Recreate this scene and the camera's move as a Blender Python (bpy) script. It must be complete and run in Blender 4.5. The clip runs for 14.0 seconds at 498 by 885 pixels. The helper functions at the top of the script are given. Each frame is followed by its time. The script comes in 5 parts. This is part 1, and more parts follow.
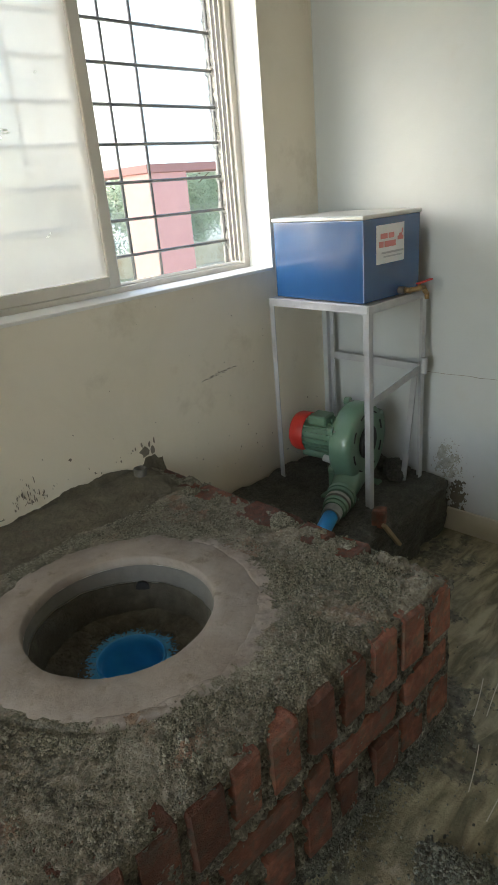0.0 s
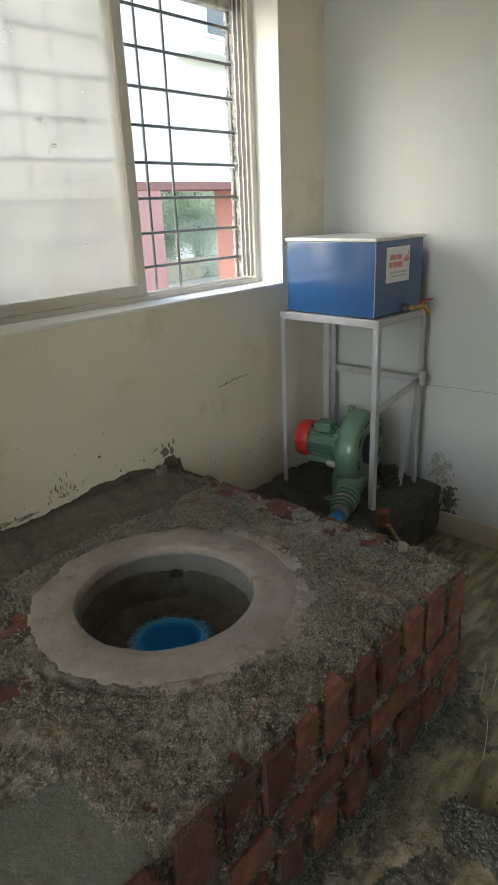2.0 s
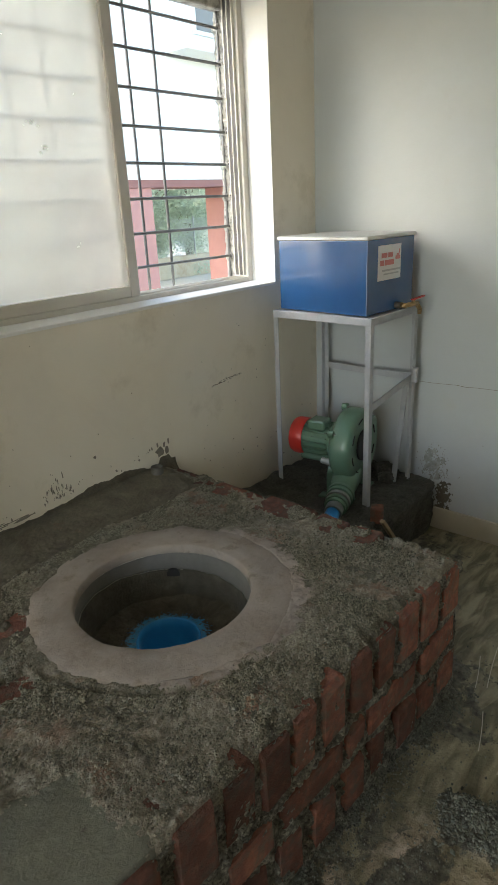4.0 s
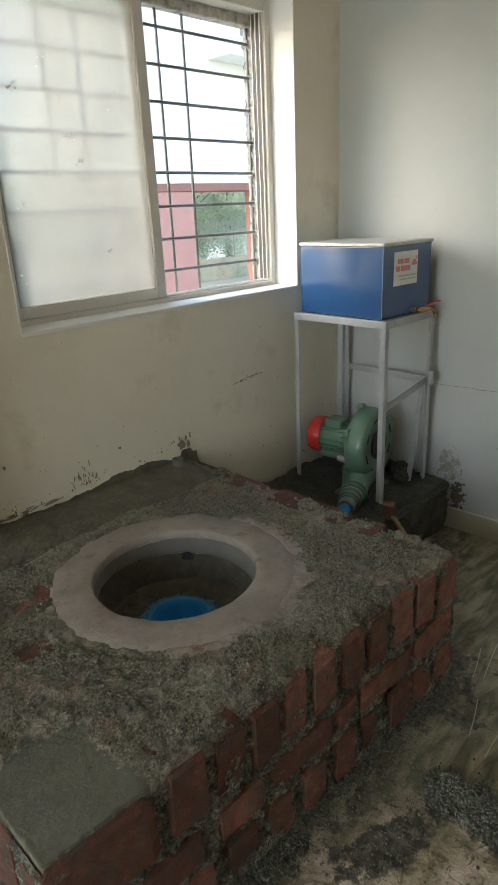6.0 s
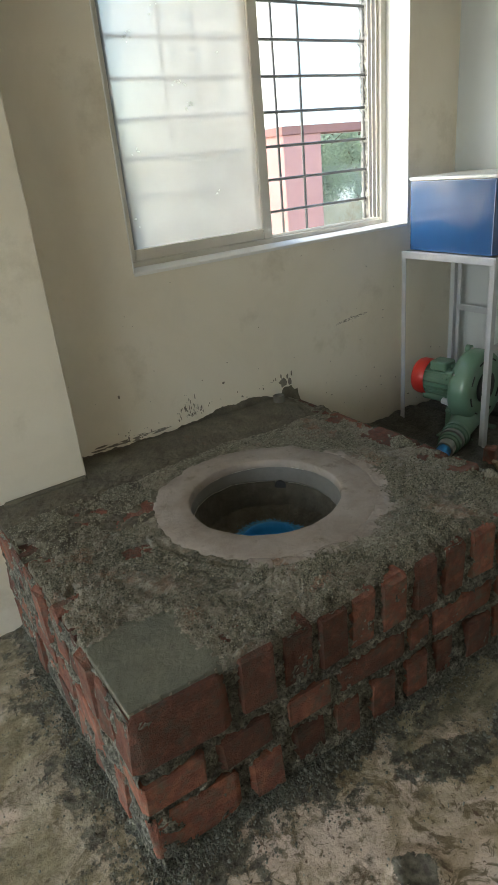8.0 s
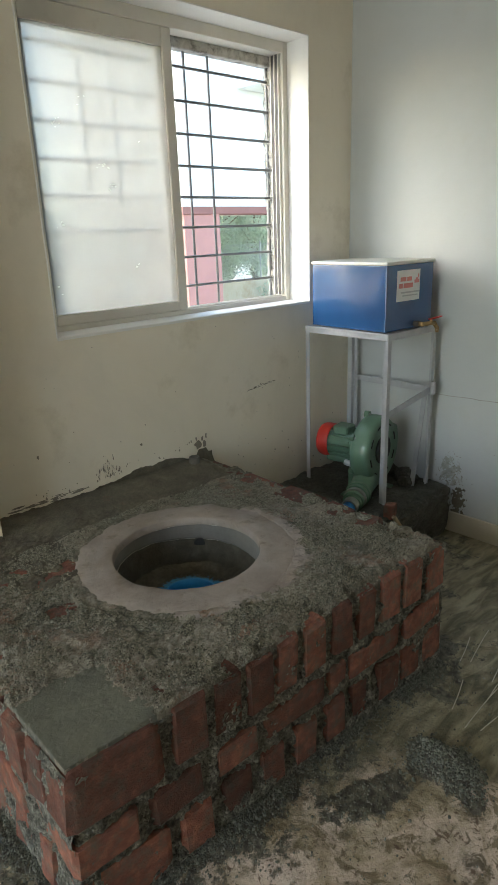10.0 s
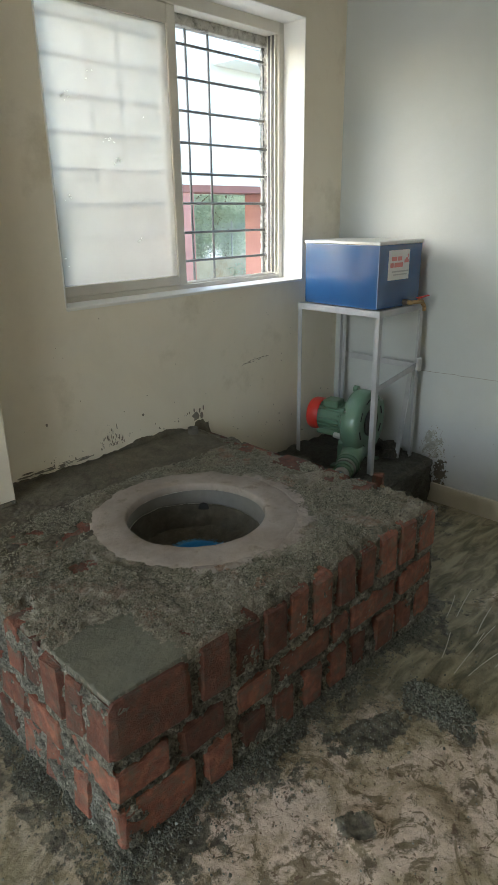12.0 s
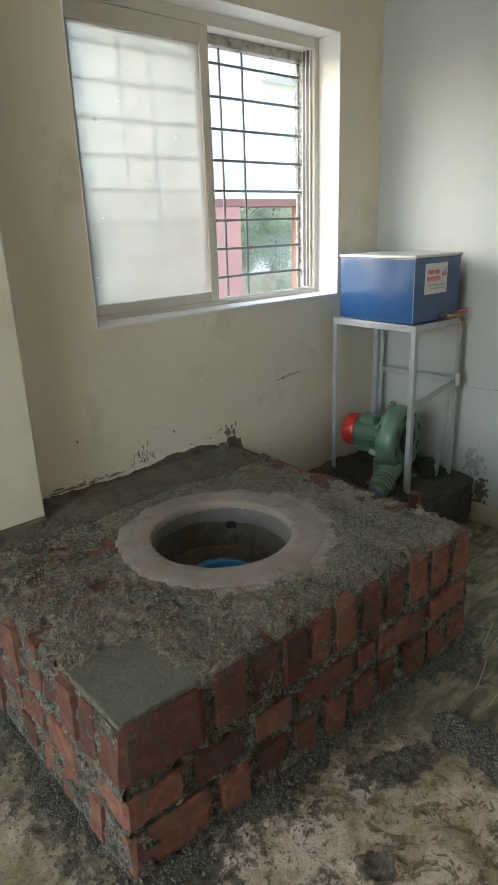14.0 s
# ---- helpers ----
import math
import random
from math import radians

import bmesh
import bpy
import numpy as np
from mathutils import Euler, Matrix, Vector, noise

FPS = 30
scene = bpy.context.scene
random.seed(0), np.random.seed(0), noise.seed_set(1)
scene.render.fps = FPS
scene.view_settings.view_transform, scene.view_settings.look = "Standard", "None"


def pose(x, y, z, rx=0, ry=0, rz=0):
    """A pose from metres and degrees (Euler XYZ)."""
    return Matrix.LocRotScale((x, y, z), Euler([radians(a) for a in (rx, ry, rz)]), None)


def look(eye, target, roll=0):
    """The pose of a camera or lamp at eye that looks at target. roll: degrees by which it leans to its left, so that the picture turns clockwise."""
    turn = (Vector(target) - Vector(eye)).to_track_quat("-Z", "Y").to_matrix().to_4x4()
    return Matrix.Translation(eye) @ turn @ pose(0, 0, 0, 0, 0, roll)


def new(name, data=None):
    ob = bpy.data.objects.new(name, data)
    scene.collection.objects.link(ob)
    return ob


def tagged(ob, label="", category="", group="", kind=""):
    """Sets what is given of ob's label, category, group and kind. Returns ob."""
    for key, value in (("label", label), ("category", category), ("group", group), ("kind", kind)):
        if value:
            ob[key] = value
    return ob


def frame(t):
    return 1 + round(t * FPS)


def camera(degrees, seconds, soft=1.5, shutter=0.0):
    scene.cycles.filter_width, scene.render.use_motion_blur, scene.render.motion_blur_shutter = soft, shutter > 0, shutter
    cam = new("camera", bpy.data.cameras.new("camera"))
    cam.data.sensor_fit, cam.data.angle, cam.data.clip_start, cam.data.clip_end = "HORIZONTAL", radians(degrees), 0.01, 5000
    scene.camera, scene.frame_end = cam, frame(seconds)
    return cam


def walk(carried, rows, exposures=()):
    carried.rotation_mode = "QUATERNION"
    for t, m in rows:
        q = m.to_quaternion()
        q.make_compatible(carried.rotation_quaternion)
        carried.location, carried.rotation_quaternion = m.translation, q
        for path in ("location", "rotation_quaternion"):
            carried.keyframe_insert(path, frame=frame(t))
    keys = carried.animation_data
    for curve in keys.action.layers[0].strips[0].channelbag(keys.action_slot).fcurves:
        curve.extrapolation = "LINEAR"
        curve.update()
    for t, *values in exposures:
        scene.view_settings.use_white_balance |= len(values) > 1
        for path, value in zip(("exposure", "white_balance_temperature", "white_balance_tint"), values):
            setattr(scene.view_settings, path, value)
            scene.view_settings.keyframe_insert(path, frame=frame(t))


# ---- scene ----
cam = camera(43.6, 14.0, 1.2)
PATH = [
    (0, (0.06, 0.086, 1.248), (1.345, 1.421, 0.495), -5.0),
    (0.5, (-0.059, 0.12, 1.25), (1.262, 1.441, 0.538), -4.8),
    (1, (-0.121, 0.143, 1.253), (1.254, 1.344, 0.439), -2.0),
    (1.5, (-0.143, 0.144, 1.245), (1.239, 1.399, 0.526), -2.7),
    (2, (-0.172, 0.135, 1.252), (1.222, 1.385, 0.549), -2.4),
    (2.5, (-0.181, 0.14, 1.254), (1.205, 1.391, 0.536), -0.8),
    (3, (-0.181, 0.133, 1.258), (1.224, 1.381, 0.571), -2.4),
    (5.3, (-0.183, 0.127, 1.265), (1.202, 1.361, 0.519), -3.3),
    (5.5, (-0.193, 0.114, 1.274), (1.149, 1.414, 0.561), -4.2),
    (6, (-0.219, 0.004, 1.275), (1.109, 1.325, 0.574), -2.7),
    (6.5, (-0.22, -0.117, 1.251), (0.952, 1.263, 0.401), -5.8),
    (7, (-0.225, -0.139, 1.247), (0.915, 1.285, 0.427), -6.2),
    (7.5, (-0.221, -0.138, 1.25), (0.935, 1.281, 0.444), -4.8),
    (8, (-0.219, -0.135, 1.251), (0.763, 1.405, 0.435), -5.7),
    (8.5, (-0.207, -0.175, 1.252), (0.864, 1.339, 0.503), -8.0),
    (9, (-0.22, -0.187, 1.253), (0.872, 1.308, 0.496), -7.6),
    (9.2, (-0.234, -0.186, 1.262), (0.947, 1.283, 0.593), -6.5),
    (11.3, (-0.468, -0.144, 1.269), (0.857, 1.197, 0.602), -0.2),
    (11.5, (-0.473, -0.148, 1.268), (0.86, 1.18, 0.589), -0.4),
    (12, (-0.488, -0.162, 1.26), (0.865, 1.139, 0.567), -0.8),
    (12.5, (-0.488, -0.163, 1.269), (0.852, 1.147, 0.568), -1.6),
    (13, (-0.462, -0.164, 1.266), (0.976, 1.04, 0.569), -0.3),
    (13.5, (-0.46, -0.14, 1.276), (0.857, 1.204, 0.599), -0.3),
    (14, (-0.419, -0.186, 1.272), (0.832, 1.23, 0.616), -2.0),
]
LIGHT_METER = [(0, 2.93, 6650, 6), (0.5, 2.71, 6710, 6), (1, 2.86, 6690, 6), (1.5, 2.81, 6690, 6), (2, 2.71, 6710, 6), (3, 2.72, 6710, 6), (5.5, 2.77, 6690, 6), (6, 2.7, 6730, 6), (6.5, 2.88, 6780, 6), (7, 2.99, 6600, 6), (8, 2.86, 6600, 5), (9, 2.87, 6550, 5), (11.5, 2.77, 6470, 5), (14, 2.83, 6470, 5)]
walk(cam, [(t, look(eye, target, roll)) for t, eye, target, roll in PATH], LIGHT_METER)

# ---- world, sun, exposure ----
world = bpy.data.worlds.new("sky")
scene.world = world
world.use_nodes = True
wn = world.node_tree.nodes
sky = wn.new("ShaderNodeTexSky")
sky.sky_type, sky.sun_disc = "NISHITA", False
sky.sun_elevation, sky.sun_rotation = radians(34), radians(-47)
sky.air_density, sky.dust_density = 1.0, 1.2
wn["Background"].inputs["Strength"].default_value = 0.15
world.node_tree.links.new(sky.outputs["Color"], wn["Background"].inputs["Color"])

sun = new("sun", bpy.data.lights.new("sun", "SUN"))
sun.data.energy, sun.data.angle, sun.data.color = 0.12, radians(44), (1.0, 0.96, 0.90)
sun.matrix_world = look((-20, 18.65, 18.45), (0, 0, 0))

# daylight of the open doorway in the wall behind
door_sky = new("doorway_daylight", bpy.data.lights.new("doorway_daylight", "AREA"))
door_sky.data.shape, door_sky.data.size, door_sky.data.size_y = "RECTANGLE", 1.4, 2.1
door_sky.data.energy, door_sky.data.color = 3.7, (1.0, 0.97, 0.90)
door_sky.matrix_world = look((-2.7, 0.65, 1.15), (2.0, 0.65, 1.15))

# ---- materials ----
MATS = {}


def mat(name, ramp, scale=6.0, detail=8.0, rough=0.8, bump=0.0, bump_scale=60.0, metal=0.0, spots=None,
        spot_scale=2.0, spot_at=(0.55, 0.7), jitter=0.0, coat=0.0, dist=0.02, distort=0.3, grain=0.0, grain_mix=0.6, fold=6):
    """A node material: a ramp over noise, a second colour in spots of their own, and fine relief."""
    m = bpy.data.materials.new(name)
    m.use_nodes = True
    nt = m.node_tree
    n, l = nt.nodes, nt.links
    b = n["Principled BSDF"]
    tc = n.new("ShaderNodeTexCoord")
    src = tc.outputs["Object"]
    if jitter:
        info = n.new("ShaderNodeObjectInfo")
        far = n.new("ShaderNodeVectorMath")
        far.operation = "MULTIPLY_ADD"
        l.new(info.outputs["Random"], far.inputs[0])
        far.inputs[1].default_value = (31.0, 47.0, 23.0)
        geo = n.new("ShaderNodeNewGeometry")
        l.new(geo.outputs["Position"], far.inputs[2])
        src = far.outputs["Vector"]
    no = n.new("ShaderNodeTexNoise")
    no.inputs["Scale"].default_value, no.inputs["Detail"].default_value = scale, detail
    no.inputs["Roughness"].default_value, no.inputs["Distortion"].default_value = 0.65, distort
    l.new(src, no.inputs["Vector"])
    cr = n.new("ShaderNodeValToRGB")
    e = cr.color_ramp.elements
    while len(e) < len(ramp):
        e.new(0.5)
    for k, (p, c) in enumerate(ramp):
        e[k].position, e[k].color = p, (*c, 1)
    l.new(no.outputs["Fac"], cr.inputs["Fac"])
    out = cr.outputs["Color"]
    if spots:
        n2 = n.new("ShaderNodeTexNoise")
        n2.inputs["Scale"].default_value, n2.inputs["Detail"].default_value = spot_scale, 7
        n2.inputs["Roughness"].default_value = 0.7
        l.new(src, n2.inputs["Vector"])
        mr = n.new("ShaderNodeMapRange")
        mr.inputs["From Min"].default_value, mr.inputs["From Max"].default_value = spot_at
        l.new(n2.outputs["Fac"], mr.inputs["Value"])
        mx = n.new("ShaderNodeMix")
        mx.data_type = "RGBA"
        l.new(mr.outputs["Result"], mx.inputs["Factor"])
        l.new(out, mx.inputs["A"])
        mx.inputs["B"].default_value = (*spots, 1)
        out = mx.outputs["Result"]
    if jitter:
        oi = n.new("ShaderNodeObjectInfo")
        hs = n.new("ShaderNodeHueSaturation")
        m1 = n.new("ShaderNodeMapRange")
        m1.inputs["To Min"].default_value, m1.inputs["To Max"].default_value = 1 - jitter, 1 + jitter
        l.new(oi.outputs["Random"], m1.inputs["Value"])
        l.new(m1.outputs["Result"], hs.inputs["Value"])
        l.new(out, hs.inputs["Color"])
        out = hs.outputs["Color"]
    vo = None
    if grain:
        warp = n.new("ShaderNodeTexNoise")
        warp.inputs["Scale"].default_value, warp.inputs["Detail"].default_value = grain * 0.6, 3
        l.new(src, warp.inputs["Vector"])
        add = n.new("ShaderNodeVectorMath")
        add.operation = "MULTIPLY_ADD"
        l.new(warp.outputs["Color"], add.inputs[0])
        add.inputs[1].default_value = (1.6 / grain,) * 3
        l.new(src, add.inputs[2])
        vo = n.new("ShaderNodeTexVoronoi")
        vo.inputs["Scale"].default_value, vo.inputs["Randomness"].default_value = grain, 1.0
        l.new(add.outputs["Vector"], vo.inputs["Vector"])
        sp = n.new("ShaderNodeSeparateColor")
        l.new(vo.outputs["Color"], sp.inputs["Color"])
        g1 = n.new("ShaderNodeMapRange")
        g1.inputs["To Min"].default_value, g1.inputs["To Max"].default_value = 1 - grain_mix, 1 + grain_mix
        l.new(sp.outputs["Red"], g1.inputs["Value"])
        gh = n.new("ShaderNodeHueSaturation")
        l.new(g1.outputs["Result"], gh.inputs["Value"])
        l.new(out, gh.inputs["Color"])
        out = gh.outputs["Color"]
    l.new(out, b.inputs["Base Color"])
    b.inputs["Roughness"].default_value, b.inputs["Metallic"].default_value = rough, metal
    b.inputs["Coat Weight"].default_value = coat
    b.inputs["Coat Roughness"].default_value = 0.06
    if bump:
        n3 = n.new("ShaderNodeTexNoise")
        n3.inputs["Scale"].default_value, n3.inputs["Detail"].default_value = bump_scale, fold
        n3.inputs["Roughness"].default_value = 0.7
        l.new(src, n3.inputs["Vector"])
        bp = n.new("ShaderNodeBump")
        bp.inputs["Strength"].default_value, bp.inputs["Distance"].default_value = bump, dist
        l.new(n3.outputs["Fac"], bp.inputs["Height"])
        normal = bp.outputs["Normal"]
        if vo:
            b2 = n.new("ShaderNodeBump")
            b2.invert = True
            b2.inputs["Strength"].default_value, b2.inputs["Distance"].default_value = min(1.0, 2.2 * grain_mix), 0.9 / grain
            l.new(vo.outputs["Distance"], b2.inputs["Height"])
            l.new(normal, b2.inputs["Normal"])
            normal = b2.outputs["Normal"]
        l.new(normal, b.inputs["Normal"])
    MATS[name] = m
    return m


# East wall's off-white, cooled and darkened in colour to offset strong window light.
PAINT_DIMMED = mat("dimmed_wall_paint", [(0.25, (0.44, 0.462, 0.462)), (0.5, (0.485, 0.51, 0.51)), (0.75, (0.52, 0.546, 0.544))], 1.6, 9, 0.55,
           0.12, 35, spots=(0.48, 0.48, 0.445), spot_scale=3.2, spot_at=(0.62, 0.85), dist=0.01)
# Cream made warmer in colour to stand in for bounce off floor and bricks.
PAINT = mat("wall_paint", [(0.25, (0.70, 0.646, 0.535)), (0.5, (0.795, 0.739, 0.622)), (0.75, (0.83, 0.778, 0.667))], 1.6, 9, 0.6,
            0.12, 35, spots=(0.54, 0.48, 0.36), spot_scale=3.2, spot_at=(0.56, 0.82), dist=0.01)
REVEAL = mat("reveal_paint", [(0.3, (0.78, 0.77, 0.74)), (0.7, (0.84, 0.83, 0.80))], 4, 6, 0.6, 0.1, 60, dist=0.005)
CEILING = mat("ceiling_paint", [(0.3, (0.74, 0.73, 0.70)), (0.7, (0.80, 0.79, 0.77))], 3, 6, 0.8, 0.1, 60, dist=0.005)
SKIRT = mat("skirting_cement", [(0.3, (0.46, 0.43, 0.35)), (0.7, (0.56, 0.52, 0.43))], 7, 8, 0.7, 0.2, 60, dist=0.008)
MORTAR = mat("rough_mortar", [(0.30, (0.1, 0.091, 0.066)), (0.45, (0.16, 0.147, 0.109)), (0.58, (0.224, 0.205, 0.156)), (0.78, (0.296, 0.272, 0.208))],
             40, 8, 0.95, 0.7, 210, spots=(0.2, 0.149, 0.104), spot_scale=5, spot_at=(0.58, 0.8), dist=0.015, distort=0.4, grain=230.0, grain_mix=0.3)


def lump_material(name, dark, light):
    """Lumps of mortar, each of one tone, with a fine tooth."""
    m = mat(name, [(0.3, dark), (0.7, light)], 60, 4, 0.9, 0.5, 300, dist=0.004)
    n, l = m.node_tree.nodes, m.node_tree.links
    geo = n.new("ShaderNodeNewGeometry")
    ramp = n.new("ShaderNodeValToRGB")
    for e, (p, c) in zip(ramp.color_ramp.elements, [(0.0, dark), (1.0, light)]):
        e.position, e.color = p, (*c, 1)
    l.new(geo.outputs["Random Per Island"], ramp.inputs["Fac"])
    l.new(ramp.outputs["Color"], n["Principled BSDF"].inputs["Base Color"])
    return m


CRUMB = lump_material("mortar_lumps", (0.080, 0.075, 0.055), (0.30, 0.281, 0.212))
GRAVEL = lump_material("wet_gravel_lumps", (0.055, 0.058, 0.045), (0.205, 0.212, 0.172))
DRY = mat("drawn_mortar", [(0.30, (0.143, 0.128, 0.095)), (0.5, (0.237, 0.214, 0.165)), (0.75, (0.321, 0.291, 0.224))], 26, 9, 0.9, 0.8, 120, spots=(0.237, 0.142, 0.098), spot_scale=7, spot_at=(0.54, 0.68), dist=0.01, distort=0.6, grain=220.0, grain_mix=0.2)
JOINT = mat("joint_mortar", [(0.34, (0.06, 0.058, 0.046)), (0.46, (0.15, 0.146, 0.118)), (0.58, (0.25, 0.245, 0.201)), (0.74, (0.36, 0.355, 0.294))], 34, 9, 0.9, 1.0, 110, dist=0.012, distort=0.4, grain=200.0, grain_mix=0.5)
GRIT = mat("wet_grit", [(0.30, (0.042, 0.043, 0.032)), (0.5, (0.11, 0.112, 0.085)), (0.75, (0.23, 0.231, 0.179))], 40, 8, 0.5, 0.7, 160, dist=0.012, distort=0.4, grain=190.0, grain_mix=0.5)
SMOOTH = mat("fresh_mortar", [(0.3, (0.10, 0.099, 0.072)), (0.7, (0.16, 0.158, 0.118))], 14, 8, 0.7, 0.6, 70,
             spots=(0.085, 0.08, 0.06), spot_scale=30, spot_at=(0.60, 0.70), dist=0.008)
DAMP = mat("damp_mortar", [(0.25, (0.065, 0.056, 0.039)), (0.55, (0.13, 0.114, 0.081)), (0.8, (0.205, 0.182, 0.134))], 12, 9, 0.8, 0.5, 90,
           spots=(0.19, 0.10, 0.065), spot_scale=7, spot_at=(0.64, 0.78), dist=0.01, grain=260.0, grain_mix=0.12)
WET = mat("wet_cement", [(0.3, (0.042, 0.042, 0.033)), (0.7, (0.10, 0.098, 0.078))], 14, 8, 0.7, 0.6, 80, dist=0.012, grain=150.0, grain_mix=0.35)
BRICK = mat("red_brick", [(0.30, (0.13, 0.050, 0.034)), (0.50, (0.205, 0.078, 0.050)), (0.72, (0.37, 0.145, 0.088))], 30, 12, 0.8,
            0.9, 150, spots=(0.13, 0.105, 0.078), spot_scale=26, spot_at=(0.47, 0.68), jitter=0.45, dist=0.01, distort=0.2)
RING = mat("refractory_cement", [(0.25, (0.224, 0.182, 0.152)), (0.5, (0.306, 0.258, 0.221)), (0.75, (0.372, 0.32, 0.275))], 11, 10, 0.85,
           0.5, 28, spots=(0.204, 0.168, 0.129), spot_scale=17, spot_at=(0.56, 0.68), dist=0.009)
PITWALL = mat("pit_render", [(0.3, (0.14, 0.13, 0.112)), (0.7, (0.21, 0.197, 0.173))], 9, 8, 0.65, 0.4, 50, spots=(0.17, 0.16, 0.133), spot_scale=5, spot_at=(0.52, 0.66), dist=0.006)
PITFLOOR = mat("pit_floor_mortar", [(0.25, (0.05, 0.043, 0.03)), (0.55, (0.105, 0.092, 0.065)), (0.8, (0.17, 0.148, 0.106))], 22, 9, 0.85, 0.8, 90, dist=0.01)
BLUEPIPE = mat("blue_plastic", [(0.3, (0.02, 0.22, 0.55)), (0.7, (0.035, 0.30, 0.66))], 12, 6, 0.35, 0.1, 80, dist=0.003)
BLUESTAIN = mat("blue_smear", [(0.3, (0.03, 0.20, 0.42)), (0.5, (0.05, 0.27, 0.52)), (0.7, (0.16, 0.25, 0.30))], 30, 8, 0.7, 0.5, 120, dist=0.006)
UPVC = mat("window_aluminium", [(0.3, (0.66, 0.63, 0.56)), (0.7, (0.72, 0.69, 0.62))], 8, 5, 0.45, spots=(0.54, 0.49, 0.41), spot_scale=5, spot_at=(0.6, 0.8))
RUBBER = mat("dark_track", [(0.3, (0.05, 0.045, 0.04)), (0.7, (0.09, 0.08, 0.07))], 20, 5, 0.7)
BAR = mat("grille_steel", [(0.3, (0.17, 0.17, 0.165)), (0.7, (0.25, 0.245, 0.235))], 30, 6, 0.6, 0.2, 120, metal=0.3, dist=0.003)
TANK = mat("blue_gloss_paint", [(0.3, (0.008, 0.062, 0.19)), (0.7, (0.011, 0.075, 0.22))], 4, 5, 0.25, 0.5, 7, coat=1.0, dist=0.02, fold=0)
LID = mat("zinc_sheet", [(0.3, (0.5, 0.5, 0.48)), (0.7, (0.62, 0.62, 0.60))], 9, 7, 0.4, 0.1, 60, metal=0.35, dist=0.004)
STEEL = mat("grey_painted_angle", [(0.3, (0.40, 0.41, 0.43)), (0.7, (0.50, 0.51, 0.53))], 14, 7, 0.5, 0.1, 90, metal=0.3, spots=(0.26, 0.21, 0.17), spot_scale=18, spot_at=(0.66, 0.75), dist=0.003)
GREEN = mat("green_enamel", [(0.3, (0.100, 0.185, 0.125)), (0.7, (0.135, 0.235, 0.165))], 8, 6, 0.40, 0.12, 70, spots=(0.14, 0.19, 0.15), spot_scale=9, spot_at=(0.62, 0.8), coat=0.35, dist=0.003)
RED = mat("red_enamel", [(0.3, (0.50, 0.03, 0.022)), (0.7, (0.60, 0.045, 0.03))], 8, 5, 0.38, 0.05, 60, dist=0.003)
BLACK = mat("black_opening", [(0.3, (0.012, 0.012, 0.012)), (0.7, (0.02, 0.02, 0.02))], 10, 3, 0.7)
GREYCAST = mat("grey_casting", [(0.3, (0.22, 0.225, 0.21)), (0.7, (0.33, 0.335, 0.31))], 16, 7, 0.45, 0.3, 80, metal=0.4, dist=0.004)
BRASS = mat("brass", [(0.3, (0.30, 0.20, 0.09)), (0.7, (0.42, 0.29, 0.14))], 12, 5, 0.45, metal=0.7)
WOOD = mat("raw_timber", [(0.3, (0.28, 0.20, 0.12)), (0.7, (0.42, 0.32, 0.20))], 22, 7, 0.8, 0.3, 70, dist=0.004)
PAPER = mat("sticker_paper", [(0.3, (0.66, 0.67, 0.68)), (0.7, (0.74, 0.75, 0.75))], 6, 4, 0.5)
REDINK = mat("red_print", [(0.3, (0.58, 0.20, 0.20)), (0.7, (0.62, 0.25, 0.24))], 6, 3, 0.5)
GREYINK = mat("grey_print", [(0.3, (0.40, 0.42, 0.44)), (0.7, (0.46, 0.48, 0.5))], 6, 3, 0.5)
PVC = mat("grey_pvc", [(0.3, (0.085, 0.08, 0.066)), (0.7, (0.145, 0.138, 0.118))], 14, 5, 0.55, spots=(0.2, 0.18, 0.15), spot_scale=20, spot_at=(0.5, 0.7))
SMEAR = mat("thin_slurry", [(0.3, (0.24, 0.24, 0.21)), (0.7, (0.46, 0.46, 0.42))], 40, 8, 0.85, 0.3, 120, dist=0.003)
SPLASH = mat("mortar_splash", [(0.3, (0.17, 0.15, 0.12)), (0.7, (0.31, 0.285, 0.235))], 30, 7, 0.9, 0.6, 120, dist=0.006)
JAMB = mat("raw_jamb_plaster", [(0.35, (0.22, 0.21, 0.19)), (0.5, (0.50, 0.48, 0.44)), (0.7, (0.66, 0.64, 0.6))], 30, 8, 0.9, 0.5, 80, dist=0.01)
PINK = mat("pink_facade_paint", [(0.3, (0.42, 0.20, 0.165)), (0.7, (0.47, 0.23, 0.19))], 1.2, 6, 0.8, spots=(0.44, 0.20, 0.175), spot_scale=0.9, spot_at=(0.5, 0.8))
REDBEAM = mat("red_beam_paint", [(0.3, (0.24, 0.105, 0.085)), (0.7, (0.29, 0.13, 0.105))], 1.5, 6, 0.8)
FACADE = mat("white_facade_paint", [(0.3, (0.74, 0.715, 0.65)), (0.7, (0.78, 0.755, 0.69))], 0.8, 6, 0.8)
GREYFACADE = mat("cream_soffit_paint", [(0.3, (0.74, 0.72, 0.66)), (0.7, (0.78, 0.76, 0.70))], 0.8, 6, 0.8)
LEAF = mat("foliage", [(0.3, (0.26, 0.32, 0.22)), (0.7, (0.44, 0.50, 0.38))], 1.6, 6, 0.6)
leaf_nodes, leaf_links = LEAF.node_tree.nodes, LEAF.node_tree.links
through_leaf, leaf_mix = leaf_nodes.new("ShaderNodeBsdfTranslucent"), leaf_nodes.new("ShaderNodeMixShader")
through_leaf.inputs["Color"].default_value = (0.52, 0.58, 0.44, 1)
leaf_mix.inputs["Fac"].default_value = 0.5
